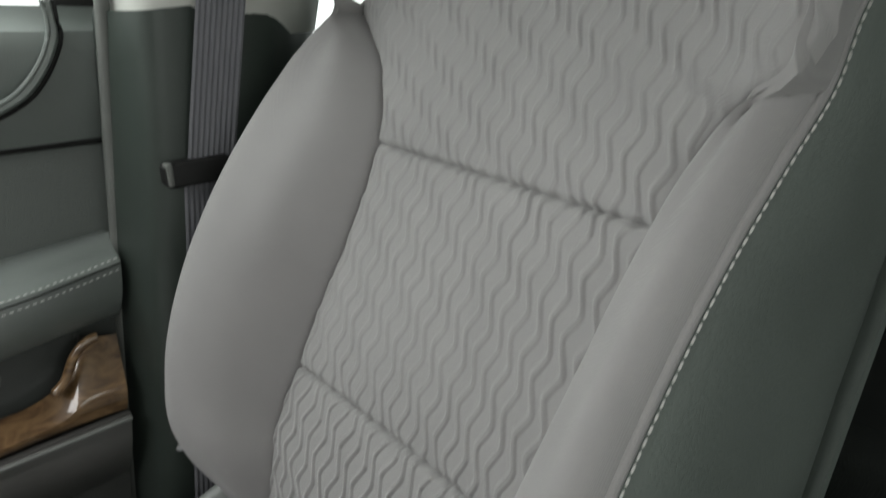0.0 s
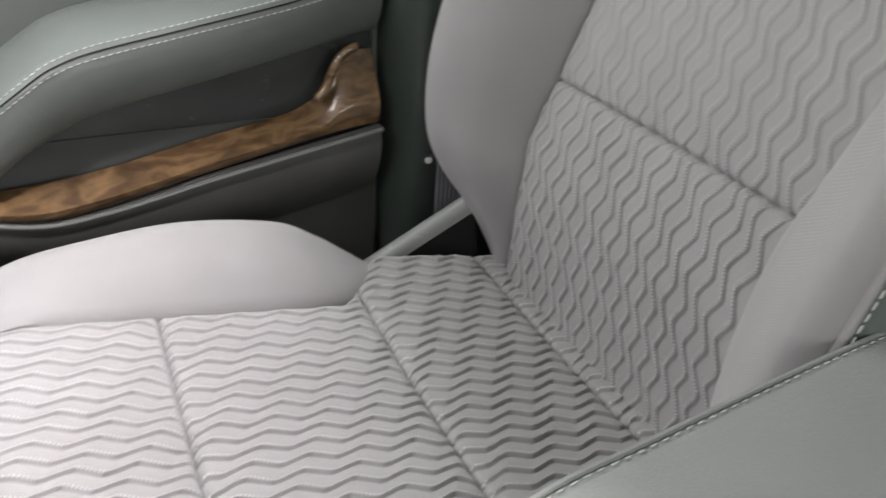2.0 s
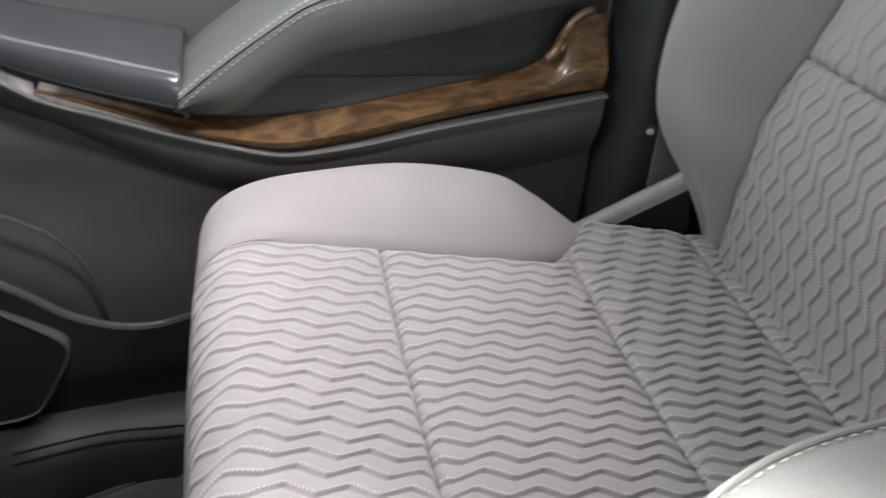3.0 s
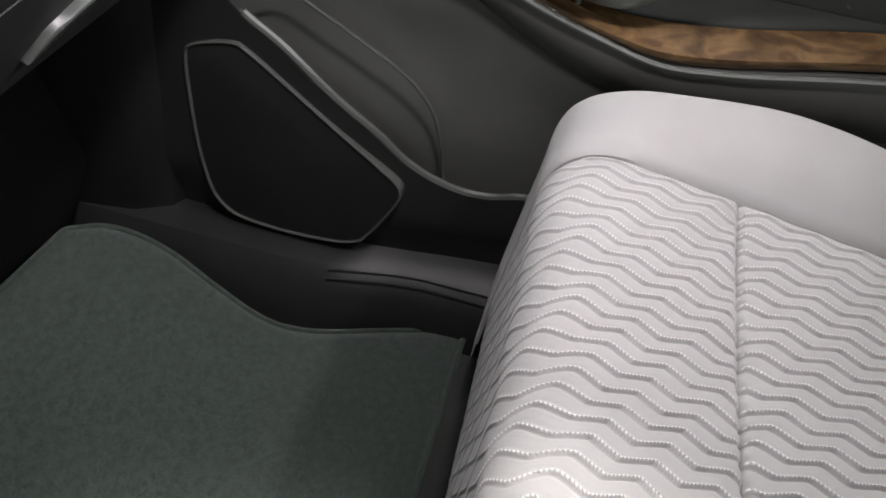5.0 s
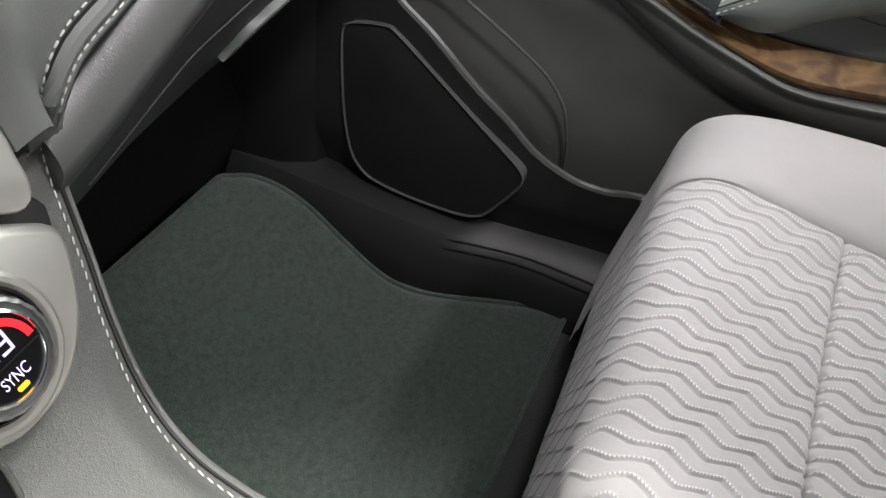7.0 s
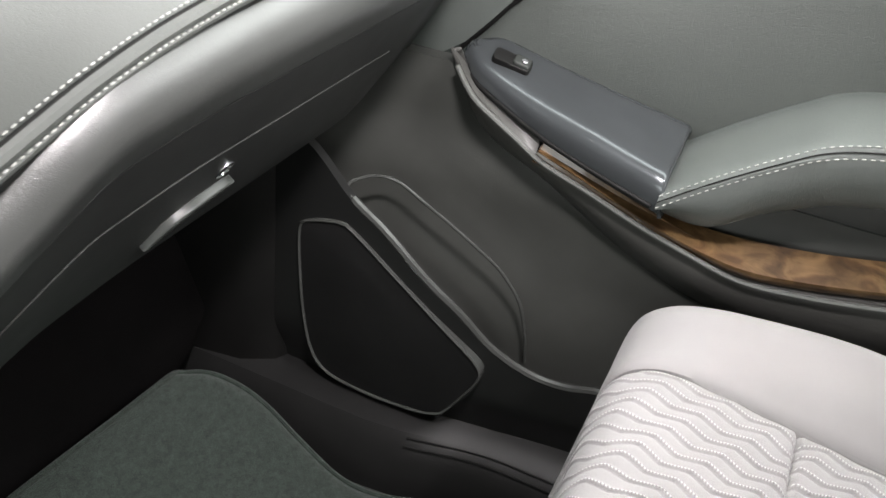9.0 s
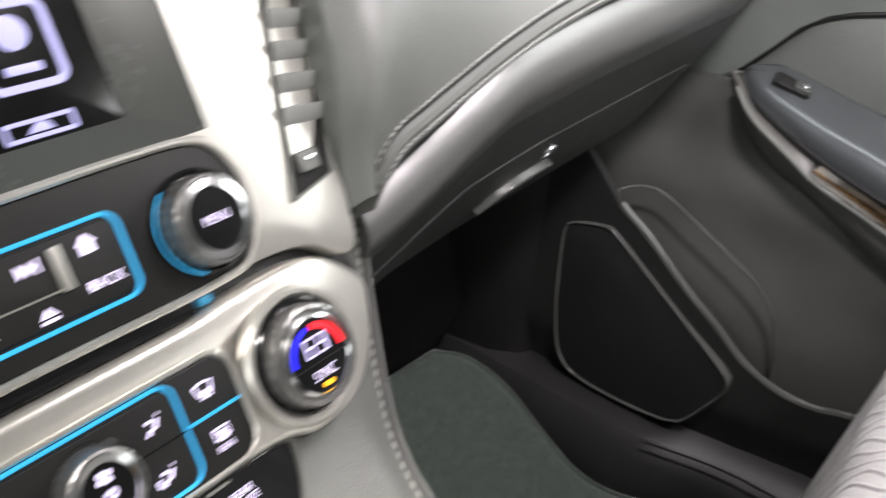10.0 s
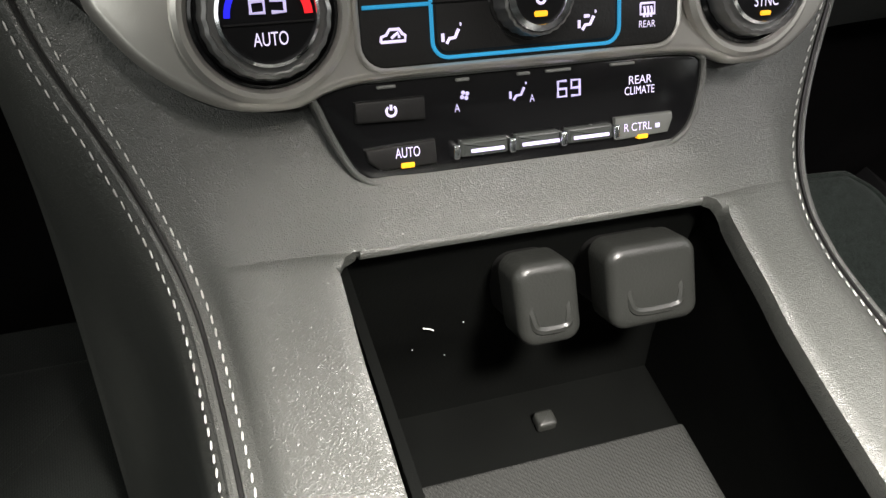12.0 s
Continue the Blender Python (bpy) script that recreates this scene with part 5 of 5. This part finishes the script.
fan = knob(-0.0030, 0.0, 0.0165, 0.0125, 0.62, 0.0036)
arc(-0.003, 0.0, 0.0186, 95, 255, 0.0016, BLUE, fan, 0.0022)
for a in (30, 120, 210, 300):
    q = (-0.003 + 0.0018 * math.cos(radians(a)), 0.0055 + 0.0018 * math.sin(radians(a)))
    part("fan_symbol", slab(disc(q[0], q[1], 0.00125, 12), STACK, 0.0131, 0.0136, 0.0002), ICON, fan)
power(-0.003, -0.0012, 0.0017, ICON, fan, 0.0136)
part("lamp", slab(rrect(-0.003, -0.0068, 0.0056, 0.0022, 0.0008), STACK, 0.0129, 0.0137, 0.0002), AMBER, fan, "amber indicator lamp")
menu = knob(0.0815, 0.0745, 0.0205, 0.011, 0.62, 0.0046)
text("lettering", "MENU", 0.0815, 0.0748, 0.0125, ICON, menu, 0.0122, height=0.0040)
volume = knob(-0.0830, 0.0745, 0.0205, 0.011, 0.62, 0.0046)
power(-0.0830, 0.0745, 0.0026, ICON, volume, 0.0122)
arc(0.0815, 0.0745, 0.0218, 130, 250, 0.0016, BLUE, menu, 0.0022)

# radio keys
part("blue_frame", rim(rrect(-0.0045, 0.0752, 0.1050, 0.0360, 0.007), STACK, 0.0017, -0.0022, -0.0008, 0.0004), BLUE, stack, "blue backlit frame")
keys = part("radio_keys", slab(rrect(-0.0045, 0.0752, 0.0990, 0.0300, 0.005), STACK, -0.0024, -0.0010, 0.0006), BLACK, stack)
for word, u, v, w in (("RADIO", -0.0412, 0.0834, 0.0165), ("MEDIA", -0.0403, 0.0674, 0.0175), ("BACK", 0.0345, 0.0680, 0.0150)):
    text("lettering", word, u, v, w, ICON, keys, -0.0008, height=0.0042)
part("back_symbol", ([STACK(0.0262, 0.0680, -0.0007), STACK(0.0284, 0.0699, -0.0007), STACK(0.0284, 0.0661, -0.0007)], [(0, 1, 2)]), ICON, keys)
for u in (-0.0278, 0.0192):
    part("key_bar", slab(rrect(u, 0.0788, 0.0042, 0.0175, 0.001), STACK, -0.0015, 0.0012, 0.0008), SATIN, keys, "silver key divider")
stroke("key_line", [[(-0.0262, 0.0712), (0.0172, 0.0712)]], SATIN, keys, -0.0008, 0.0005)
for u, s in ((-0.0165, -1), (0.0080, 1)):
    tris = []
    for d in (-0.0022, 0.0014):
        tris.append(([STACK(u + d * s - 0.0018 * s, 0.0830 + 0.0028, -0.0007), STACK(u + d * s - 0.0018 * s, 0.0830 - 0.0028, -0.0007), STACK(u + d * s + 0.0018 * s, 0.0830, -0.0007)], [(0, 1, 2)]))
    part("seek_symbol", merge(*tris), ICON, keys)
    stroke("seek_symbol", [[(u + 0.0038 * s, 0.0858), (u + 0.0038 * s, 0.0802)]], ICON, keys, -0.0007, 0.0005)
part("home_symbol", merge(([STACK(0.0278, 0.0838, -0.0007), STACK(0.0358, 0.0838, -0.0007), STACK(0.0318, 0.0880, -0.0007)], [(0, 1, 2)]), slab(rrect(0.0318, 0.0820, 0.0056, 0.0040, 0.0003), STACK, -0.0012, -0.0007, 0.0002)), ICON, keys)
part("eject_symbol", merge(([STACK(0.0056, 0.0640, -0.0007), STACK(0.0116, 0.0640, -0.0007), STACK(0.0086, 0.0676, -0.0007)], [(0, 1, 2)]), slab(rrect(0.0086, 0.0625, 0.0060, 0.0012, 0.0002), STACK, -0.0012, -0.0007, 0.0002)), ICON, keys)
stroke("phone_symbol", [[(-0.0195 + 0.0028 * math.cos(radians(a)), 0.0642 + 0.0020 * math.sin(radians(a))) for a in range(0, 361, 20)], [(-0.0148, 0.0660), (-0.0122, 0.0640), (-0.0148, 0.0622)]], ICON, keys, -0.0007, 0.0006)

# climate keys
blue = [(-0.003 + a, b) for a, b in rrect(0, 0, 0.0840, 0.0440, 0.007)]
part("blue_frame", rim(inset(blue, -0.0003), STACK, 0.0015, 0.0012, 0.0026, 0.0004), BLUE, stack, "blue backlit frame")
ck = part("climate_keys", slab(inset(blue, 0.0022), STACK, 0.0010, 0.0024, 0.0008), BLACK, stack)
for x0, x1, v in ((-0.0720, -0.0455, -0.0006), (0.0400, 0.0655, 0.0004)):
    stroke("blue_line", [[(x0, v), (x1, v)]], BLUE, stack, 0.0020, 0.0008)
text("lettering", "A/C", -0.0602, 0.0105, 0.0090, ICON, ck, 0.0019, height=0.0048)
text("lettering", "REAR", 0.0522, -0.0150, 0.0080, ICON, ck, 0.0019, height=0.0028)
stroke("recirculation_symbol", [[(-0.0655, -0.0138), (-0.0652, -0.0118), (-0.0632, -0.0112), (-0.0618, -0.0092), (-0.0580, -0.0092), (-0.0566, -0.0112), (-0.0556, -0.0116), (-0.0556, -0.0138), (-0.0655, -0.0138)], [(-0.0612, -0.0125), (-0.0585, -0.0105), (-0.0580, -0.0125)]], ICON, ck, 0.0019, 0.0006)
for u, v, feet, face in ((-0.0341, 0.0088, False, True), (-0.0358, -0.0126, True, False), (0.0260, 0.0095, False, True), (0.0240, -0.0117, True, True)):
    stroke("air_flow_symbol", sitting(u + 0.0008, v, 1.05, feet, face), ICON, ck, 0.0027, 0.0007)
stroke("defrost_symbol", [[(0.0478, 0.0135), (0.0520, 0.0145), (0.0562, 0.0135), (0.0548, 0.0090), (0.0520, 0.0097), (0.0492, 0.0090), (0.0478, 0.0135)]] + [[(u, 0.0110), (u + 0.0005, 0.0090), (u, 0.0072)] for u in (0.0502, 0.0520, 0.0538)], ICON, ck, 0.0019, 0.0005)
stroke("rear_defrost_symbol", [[(0.0488, -0.0065), (0.0556, -0.0065), (0.0556, -0.0110), (0.0488, -0.0110), (0.0488, -0.0065)]] + [[(u, -0.0078), (u + 0.0005, -0.0098), (u, -0.0122)] for u in (0.0505, 0.0522, 0.0539)], ICON, ck, 0.0019, 0.0005)
for line in ([(-0.0445, -0.0006), (-0.0210, -0.0006)], [(0.0150, 0.0), (0.0385, 0.0)]):
    stroke("key_gap", [line], GLOSS, ck, 0.0024, 0.0004)

# rear climate panel
RP = turned([(-0.0905, -0.0300), (-0.060, -0.0292), (0.0, -0.0292), (0.060, -0.0292), (0.0815, -0.0310), (0.0850, -0.0380), (0.0815, -0.0560), (0.0745, -0.0660), (0.060, -0.0700), (0.0, -0.0712), (-0.060, -0.0706), (-0.0740, -0.0675), (-0.0815, -0.0580), (-0.0900, -0.0380)], 120)
part("rear_panel_rim", rim(inset(RP, -0.0022), STACK, 0.0026, -0.016, -0.0030, 0.0010), CONSOLE, stack)
rp = part("rear_climate_panel", slab(RP, STACK, -0.02, -0.0050, 0.0015), GLOSS, stack, "gloss black rear climate panel")
for name, outline in (("power_key", [(-0.0770, -0.0362), (-0.0475, -0.0362), (-0.0475, -0.0460), (-0.0770, -0.0450)]), ("auto_key", [(-0.0745, -0.0556), (-0.0440, -0.0543), (-0.0435, -0.0648), (-0.0680, -0.0650), (-0.0730, -0.0610)]), ("lock_key", [(0.0395, -0.0545), (0.0690, -0.0545), (0.0695, -0.0575), (0.0670, -0.0640), (0.0405, -0.0650)])):
    part(name, slab(inset(list(reversed(outline)), 0.0002), STACK, -0.0052, -0.0022, 0.0010), RUBBER if name == "lock_key" else BLACK, rp)
power(-0.0622, -0.0410, 0.0020, ICON, rp, -0.0020)
text("lettering", "AUTO", -0.0565, -0.0583, 0.0105, ICON, rp, -0.0019, height=0.0042)
part("lamp", slab(rrect(-0.0567, -0.0637, 0.0058, 0.0022, 0.0006), STACK, -0.0040, -0.0016, 0.0003), AMBER, rp, "amber indicator lamp")
part("lamp", slab(rrect(0.0535, -0.0642, 0.0052, 0.0020, 0.0006), STACK, -0.0040, -0.0016, 0.0003), AMBER, rp, "amber indicator lamp")
text("lettering", "R CTRL", 0.0510, -0.0595, 0.0140, ICON, rp, -0.0019, height=0.0036)
part("padlock_symbol", slab(rrect(0.0610, -0.0600, 0.0022, 0.0020, 0.0002), STACK, -0.0030, -0.0018, 0.0002), ICON, rp)
text("lettering", "REAR", 0.0535, -0.0392, 0.0115, ICON, rp, -0.0047, height=0.0036)
text("lettering", "CLIMATE", 0.0532, -0.0438, 0.0150, ICON, rp, -0.0047, height=0.0036)
digits(0.0182, -0.0398, 0.0040, 0.0066, 0.0064, LCD, rp, -0.0047)
text("lettering", "A", -0.0332, -0.0430, 0.0024, LCD, rp, -0.0047, height=0.0034)
for a in (30, 120, 210, 300):
    part("fan_symbol", slab(disc(-0.0296 + 0.0013 * math.cos(radians(a)), -0.0382 + 0.0013 * math.sin(radians(a)), 0.0009, 10), STACK, -0.0051, -0.0046, 0.0002), LCD, rp)
stroke("air_flow_symbol", sitting(-0.0040, -0.0390, 1.0, True, False), LCD, rp, -0.0046, 0.0006)
text("lettering", "A", 0.0008, -0.0422, 0.0022, LCD, rp, -0.0047, height=0.0032)
for a, b in ((-0.0335, -0.0120), (-0.0085, 0.0122), (0.0156, 0.0380)):
    part("toggle_key", slab(rrect((a + b) / 2, -0.0600, b - a, 0.0070, 0.0012), STACK, -0.0052, -0.0012, 0.0016), CUP, rp, "glossy dark rocker key")
for a, b in ((-0.0292, -0.0142), (-0.0058, 0.0117), (0.0186, 0.0359)):
    part("toggle_mark", slab(rrect((a + b) / 2, -0.0610, b - a, 0.0015, 0.0004), STACK, -0.0045, -0.0006, 0.0002), ICON, rp, "white marker line")
for u in (-0.0355, -0.0102, 0.0139, 0.0396):
    part("toggle_post", slab(rrect(u, -0.0606, 0.0030, 0.0064, 0.0010), STACK, -0.0050, 0.0002, 0.0012), CHROME, rp, "chrome post")
for u, w in ((-0.0305, 0.006), (-0.0031, 0.006), (0.0130, 0.012), (0.0440, 0.012), (-0.063, 0.008)):
    part("key_edge", slab(rrect(u, -0.0316, w, 0.0014, 0.0005), STACK, -0.0052, -0.0036, 0.0005), RUBBER, rp)

# slot for discs under the radio
part("disc_slot", slab(rrect(-0.004, 0.0425, 0.140, 0.0060, 0.002), STACK, -0.012, -0.0024, 0.0006), GLOSS, stack, "black disc slot")
for u in (-0.079, 0.071):
    part("slot_light", slab(rrect(u, 0.0432, 0.006, 0.0040, 0.001), STACK, -0.010, -0.0020, 0.0005), DIMBLUE, stack, "small dim blue light")

# display above the radio
screen = thing("display_screen", "dark touch display in a black surround", "display")
rows = [[STACK(a, b, h) for a, b in box_ + box_[:1]] for box_, h in (([(-0.1040, 0.110), (0.1040, 0.110), (0.1040, 0.266), (-0.1040, 0.266)], -0.0040), ([(-0.1030, 0.1112), (0.1030, 0.1112), (0.1030, 0.265), (-0.1030, 0.265)], -0.0048), ([(-0.0900, 0.1250), (0.0760, 0.1250), (0.0760, 0.252), (-0.0900, 0.252)], -0.0160))]
part("hood", wall(rows, -0.002), CUP, screen, "glossy dark sloping hood")
part("glass", slab(rrect(-0.007, 0.1885, 0.172, 0.133, 0.003), STACK, -0.0215, -0.0165, 0.0008), GLOSS, screen)
for u in (0.0050, 0.0445):
    part("icon_frame", rim(rrect(u, 0.1620, 0.0345, 0.0350, 0.006), STACK, 0.0032, -0.0172, -0.0160, 0.0003), SCREENICON, screen, "lavender icon frame")
part("icon_shape", slab(list(reversed([(0.0050 + 0.0095 * math.cos(radians(a)), 0.1600 + 0.0080 * math.sin(radians(a))) for a in range(180, 361, 15)] + [(0.0120, 0.1640), (0.0050, 0.1615), (-0.0020, 0.1640)])), STACK, -0.0172, -0.0160, 0.0002), SCREENICON, screen)
part("icon_bar", slab(rrect(0.0445, 0.1530, 0.0150, 0.0036, 0.001), STACK, -0.0172, -0.0160, 0.0002), SCREENICON, screen)
part("icon_shape", slab(disc(0.0445, 0.1670, 0.0070, 20), STACK, -0.0172, -0.0160, 0.0002), SCREENICON, screen)
part("icon_frame", rim(rrect(0.0415, 0.1305, 0.0300, 0.0080, 0.0012), STACK, 0.0017, -0.0172, -0.0160, 0.0002), SCREENICON, screen, "lavender icon frame")
part("icon_shape", slab([(0.0360, 0.1290), (0.0470, 0.1290), (0.0450, 0.1320), (0.0410, 0.1330), (0.0380, 0.1310)], STACK, -0.0172, -0.0160, 0.0002), SCREENICON, screen)
part("icon_bar", slab(rrect(-0.0205, 0.1375, 0.0060, 0.0022, 0.0006), STACK, -0.0172, -0.0160, 0.0002), BLUE, screen, "small blue mark")

# air vents beside the display
for s in (1, -1):
    vent = thing("air_vent", "black dashboard air vent with slats and a thumb wheel", "air vent", group="air vents beside the display")
    if s > 0:
        quad, shift, wheel = [(0.1340, 0.0660), (0.1640, 0.0715), (0.2050, 0.2000), (0.1720, 0.2100)], 0.0, (0.1500, 0.0810)
    else:
        quad, shift, wheel = [(-0.1740, 0.2100), (-0.2120, 0.2000), (-0.1860, 0.0720), (-0.1840, 0.0670), (-0.1790, 0.0638), (-0.1525, 0.0630), (-0.1460, 0.0645), (-0.1430, 0.0672), (-0.1418, 0.0711), (-0.1436, 0.0800)], 0.0085, (-0.1665, 0.0745)
    part("housing", slab(quad, FLAT, -0.016, -0.0030, 0.001), BLACK, vent)
    for j in range(8):
        v = 0.098 + 0.0150 * j
        lean = (v - 0.07) * 0.28
        rows = [[FLAT(s * (0.1365 + shift + lean + a), v + b - 0.0015 * i, c) for i, a in enumerate((0.0, 0.015, 0.029))] for b, c in ((0.0, -0.009), (0.004, -0.002), (0.0100, 0.0008))]
        part("slat", wall(rows, 0.0014), HINGE, vent, "grey plastic slat")
    part("thumb_wheel", slab(rrect(wheel[0], wheel[1], 0.013, 0.010, 0.002), FLAT, -0.008, 0.0005, 0.001), RUBBER, vent)
    part("wheel_mark", slab(rrect(wheel[0] + s * 0.001, wheel[1] + 0.001, 0.006, 0.0025, 0.0005), FLAT, -0.004, 0.0010, 0.0003), CHROME, vent)
    part("vent_trim", tube([FLAT(a, b, -0.002) for a, b in (quad + quad[:1])], 0.0009, 6), RUBBER, vent)

# ---- seat belt at the door pillar ----
belt = thing("seat_belt", "grey woven seat belt webbing through a dark guide on the pillar", "seat belt")


def webbing(y0, y1, x, z0, z1, lean):
    n = 9
    rows = []
    for k in range(13):
        z = z0 + (z1 - z0) * k / 12
        sh = lean * k / 12
        rows.append([(x - 0.0012 * (i % 2) - 0.06 * max(0.0, z - 0.72), y0 + (y1 - y0) * i / (2 * n) + sh, z) for i in range(2 * n + 1)])
    return wall(rows, 0.0012)


part("webbing", webbing(-0.014, 0.034, 0.768, 0.708, 1.08, -0.03), BELT, belt)
part("webbing", webbing(-0.006, 0.042, 0.776, 0.30, 0.688, -0.006), BELT, belt)
gp = Plane((0.770, 0.024, 0.696), (0, -1, 0.10), (0, 0.10, 1))
part("guide", slab(rrect(-0.001, 0.0, 0.066, 0.024, 0.006), gp, -0.008, 0.011, 0.003), BLACK, belt, "dark plastic belt guide")
part("guide_clip", slab(rrect(-0.030, 0.002, 0.006, 0.022, 0.002), gp, 0.0, 0.013, 0.002), RUBBER, belt)
part("button", slab(disc(0.018, -0.030, 0.005, 16), gp, -0.004, 0.004, 0.001), CHROME, belt)

# curved roll at the rear of the window
roll = thing("sill_roll", "dark leather roll with a raised rim under the side window", "trim", kind="structure")
INNER = [(0.1333, 0.849), (0.130, 0.8368), (0.1299, 0.8161), (0.1425, 0.7868), (0.1666, 0.760), (0.20, 0.7460), (0.25, 0.736), (0.32, 0.728)]
OUTER = [(0.1224, 0.849), (0.1204, 0.8328), (0.1181, 0.8119), (0.1332, 0.7781), (0.1555, 0.7532), (0.20, 0.7315), (0.25, 0.720), (0.32, 0.712)]
inner, outer = (spline([(0.866, a, b) for a, b in line], 50) for line in (INNER, OUTER))
band = [[a + Vector((0.012, 0, 0)), a + Vector((-0.001, 0, 0)), a.lerp(b, 0.35) + Vector((-0.004, 0, 0)), a.lerp(b, 0.75) + Vector((-0.002, 0, 0)), b + Vector((0.012, 0, 0))] for a, b in zip(inner, outer)]
part("band", wall([spline(r, 12) for r in band], 0.002), DOORPAD, roll)
part("rim", tube([q + Vector((-0.002, 0, 0)) for q in inner], 0.0024, 8), DOORPAD, roll)
part("groove", tube([q + Vector((0.003, 0, 0)) for q in outer], 0.0028, 6), BLACK, roll)

# ---- rear bench, seen past the front seat ----
bench = thing("rear_bench", "dark cloth rear bench behind the front seats", "bench seat")
part("cushion", box(-0.75, 0.75, -1.00, -0.50, 0.16, 0.40, 0.06), FLOORC, bench)
part("backrest", box(-0.75, 0.75, -1.16, -0.98, 0.18, 0.95, 0.07), FLOORC, bench)

# ---- driver's side, in the dark beside the console ----
dm = thing("driver_mat", "dark carpet mat in the driver's footwell", "floor mat")
part("carpet", box(-0.70, -0.20, 0.50, 1.02, 0.0, 0.02, 0.01), FLOORC, dm)
dseat = thing("car_seat", "dark driver's seat cushion beside the centre console", "car seat")
part("cushion", box(-0.72, -0.24, -0.05, 0.40, 0.0, 0.34, 0.05), TRIM, dseat)
cluster = part("lower_dash", wall([[(x, y, z) for x in (-0.86, -0.5, -0.235)] for y, z in ((0.80, 0.66), (0.78, 0.60), (0.84, 0.50), (0.95, 0.46))], 0.02), TRIM)
tagged(cluster, "dark lower dashboard on the driver's side", "dashboard", kind="structure")
top = part("dash_top", wall([[(x, y, z) for x in (-0.86, 0.0, 0.86)] for y, z in ((0.93, 0.80), (0.99, 0.838), (1.10, 0.845), (1.30, 0.83))], 0.02), DARK)
tagged(top, "dark dashboard top under the windscreen", "dashboard", kind="structure")

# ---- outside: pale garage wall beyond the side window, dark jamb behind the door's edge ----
gm, gnt, gb = material("glowing_garage_wall")
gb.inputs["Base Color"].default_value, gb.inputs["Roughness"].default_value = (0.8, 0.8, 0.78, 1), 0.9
# the wall itself glows, in place of garage light falling on it
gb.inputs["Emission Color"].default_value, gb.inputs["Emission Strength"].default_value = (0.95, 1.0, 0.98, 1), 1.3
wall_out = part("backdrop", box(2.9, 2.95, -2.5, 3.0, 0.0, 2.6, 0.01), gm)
tagged(wall_out, "pale wall outside the car, made to glow as the bright garage", "backdrop", kind="structure")
# out-of-view floor, added to keep the world's light off the undersides
ground = part("ground", box(-6.0, 6.0, -6.0, 6.0, -0.45, -0.40, 0.01), FLOORC)
tagged(ground, "unseen dark floor under the car, blocking light from below", "ground", kind="structure")
jamb = part("door_jamb", box(0.935, 0.96, 0.02, 0.112, 0.02, 0.86, 0.004), BLACK)
tagged(jamb, "black door jamb behind the door edge", "door jamb", kind="structure")
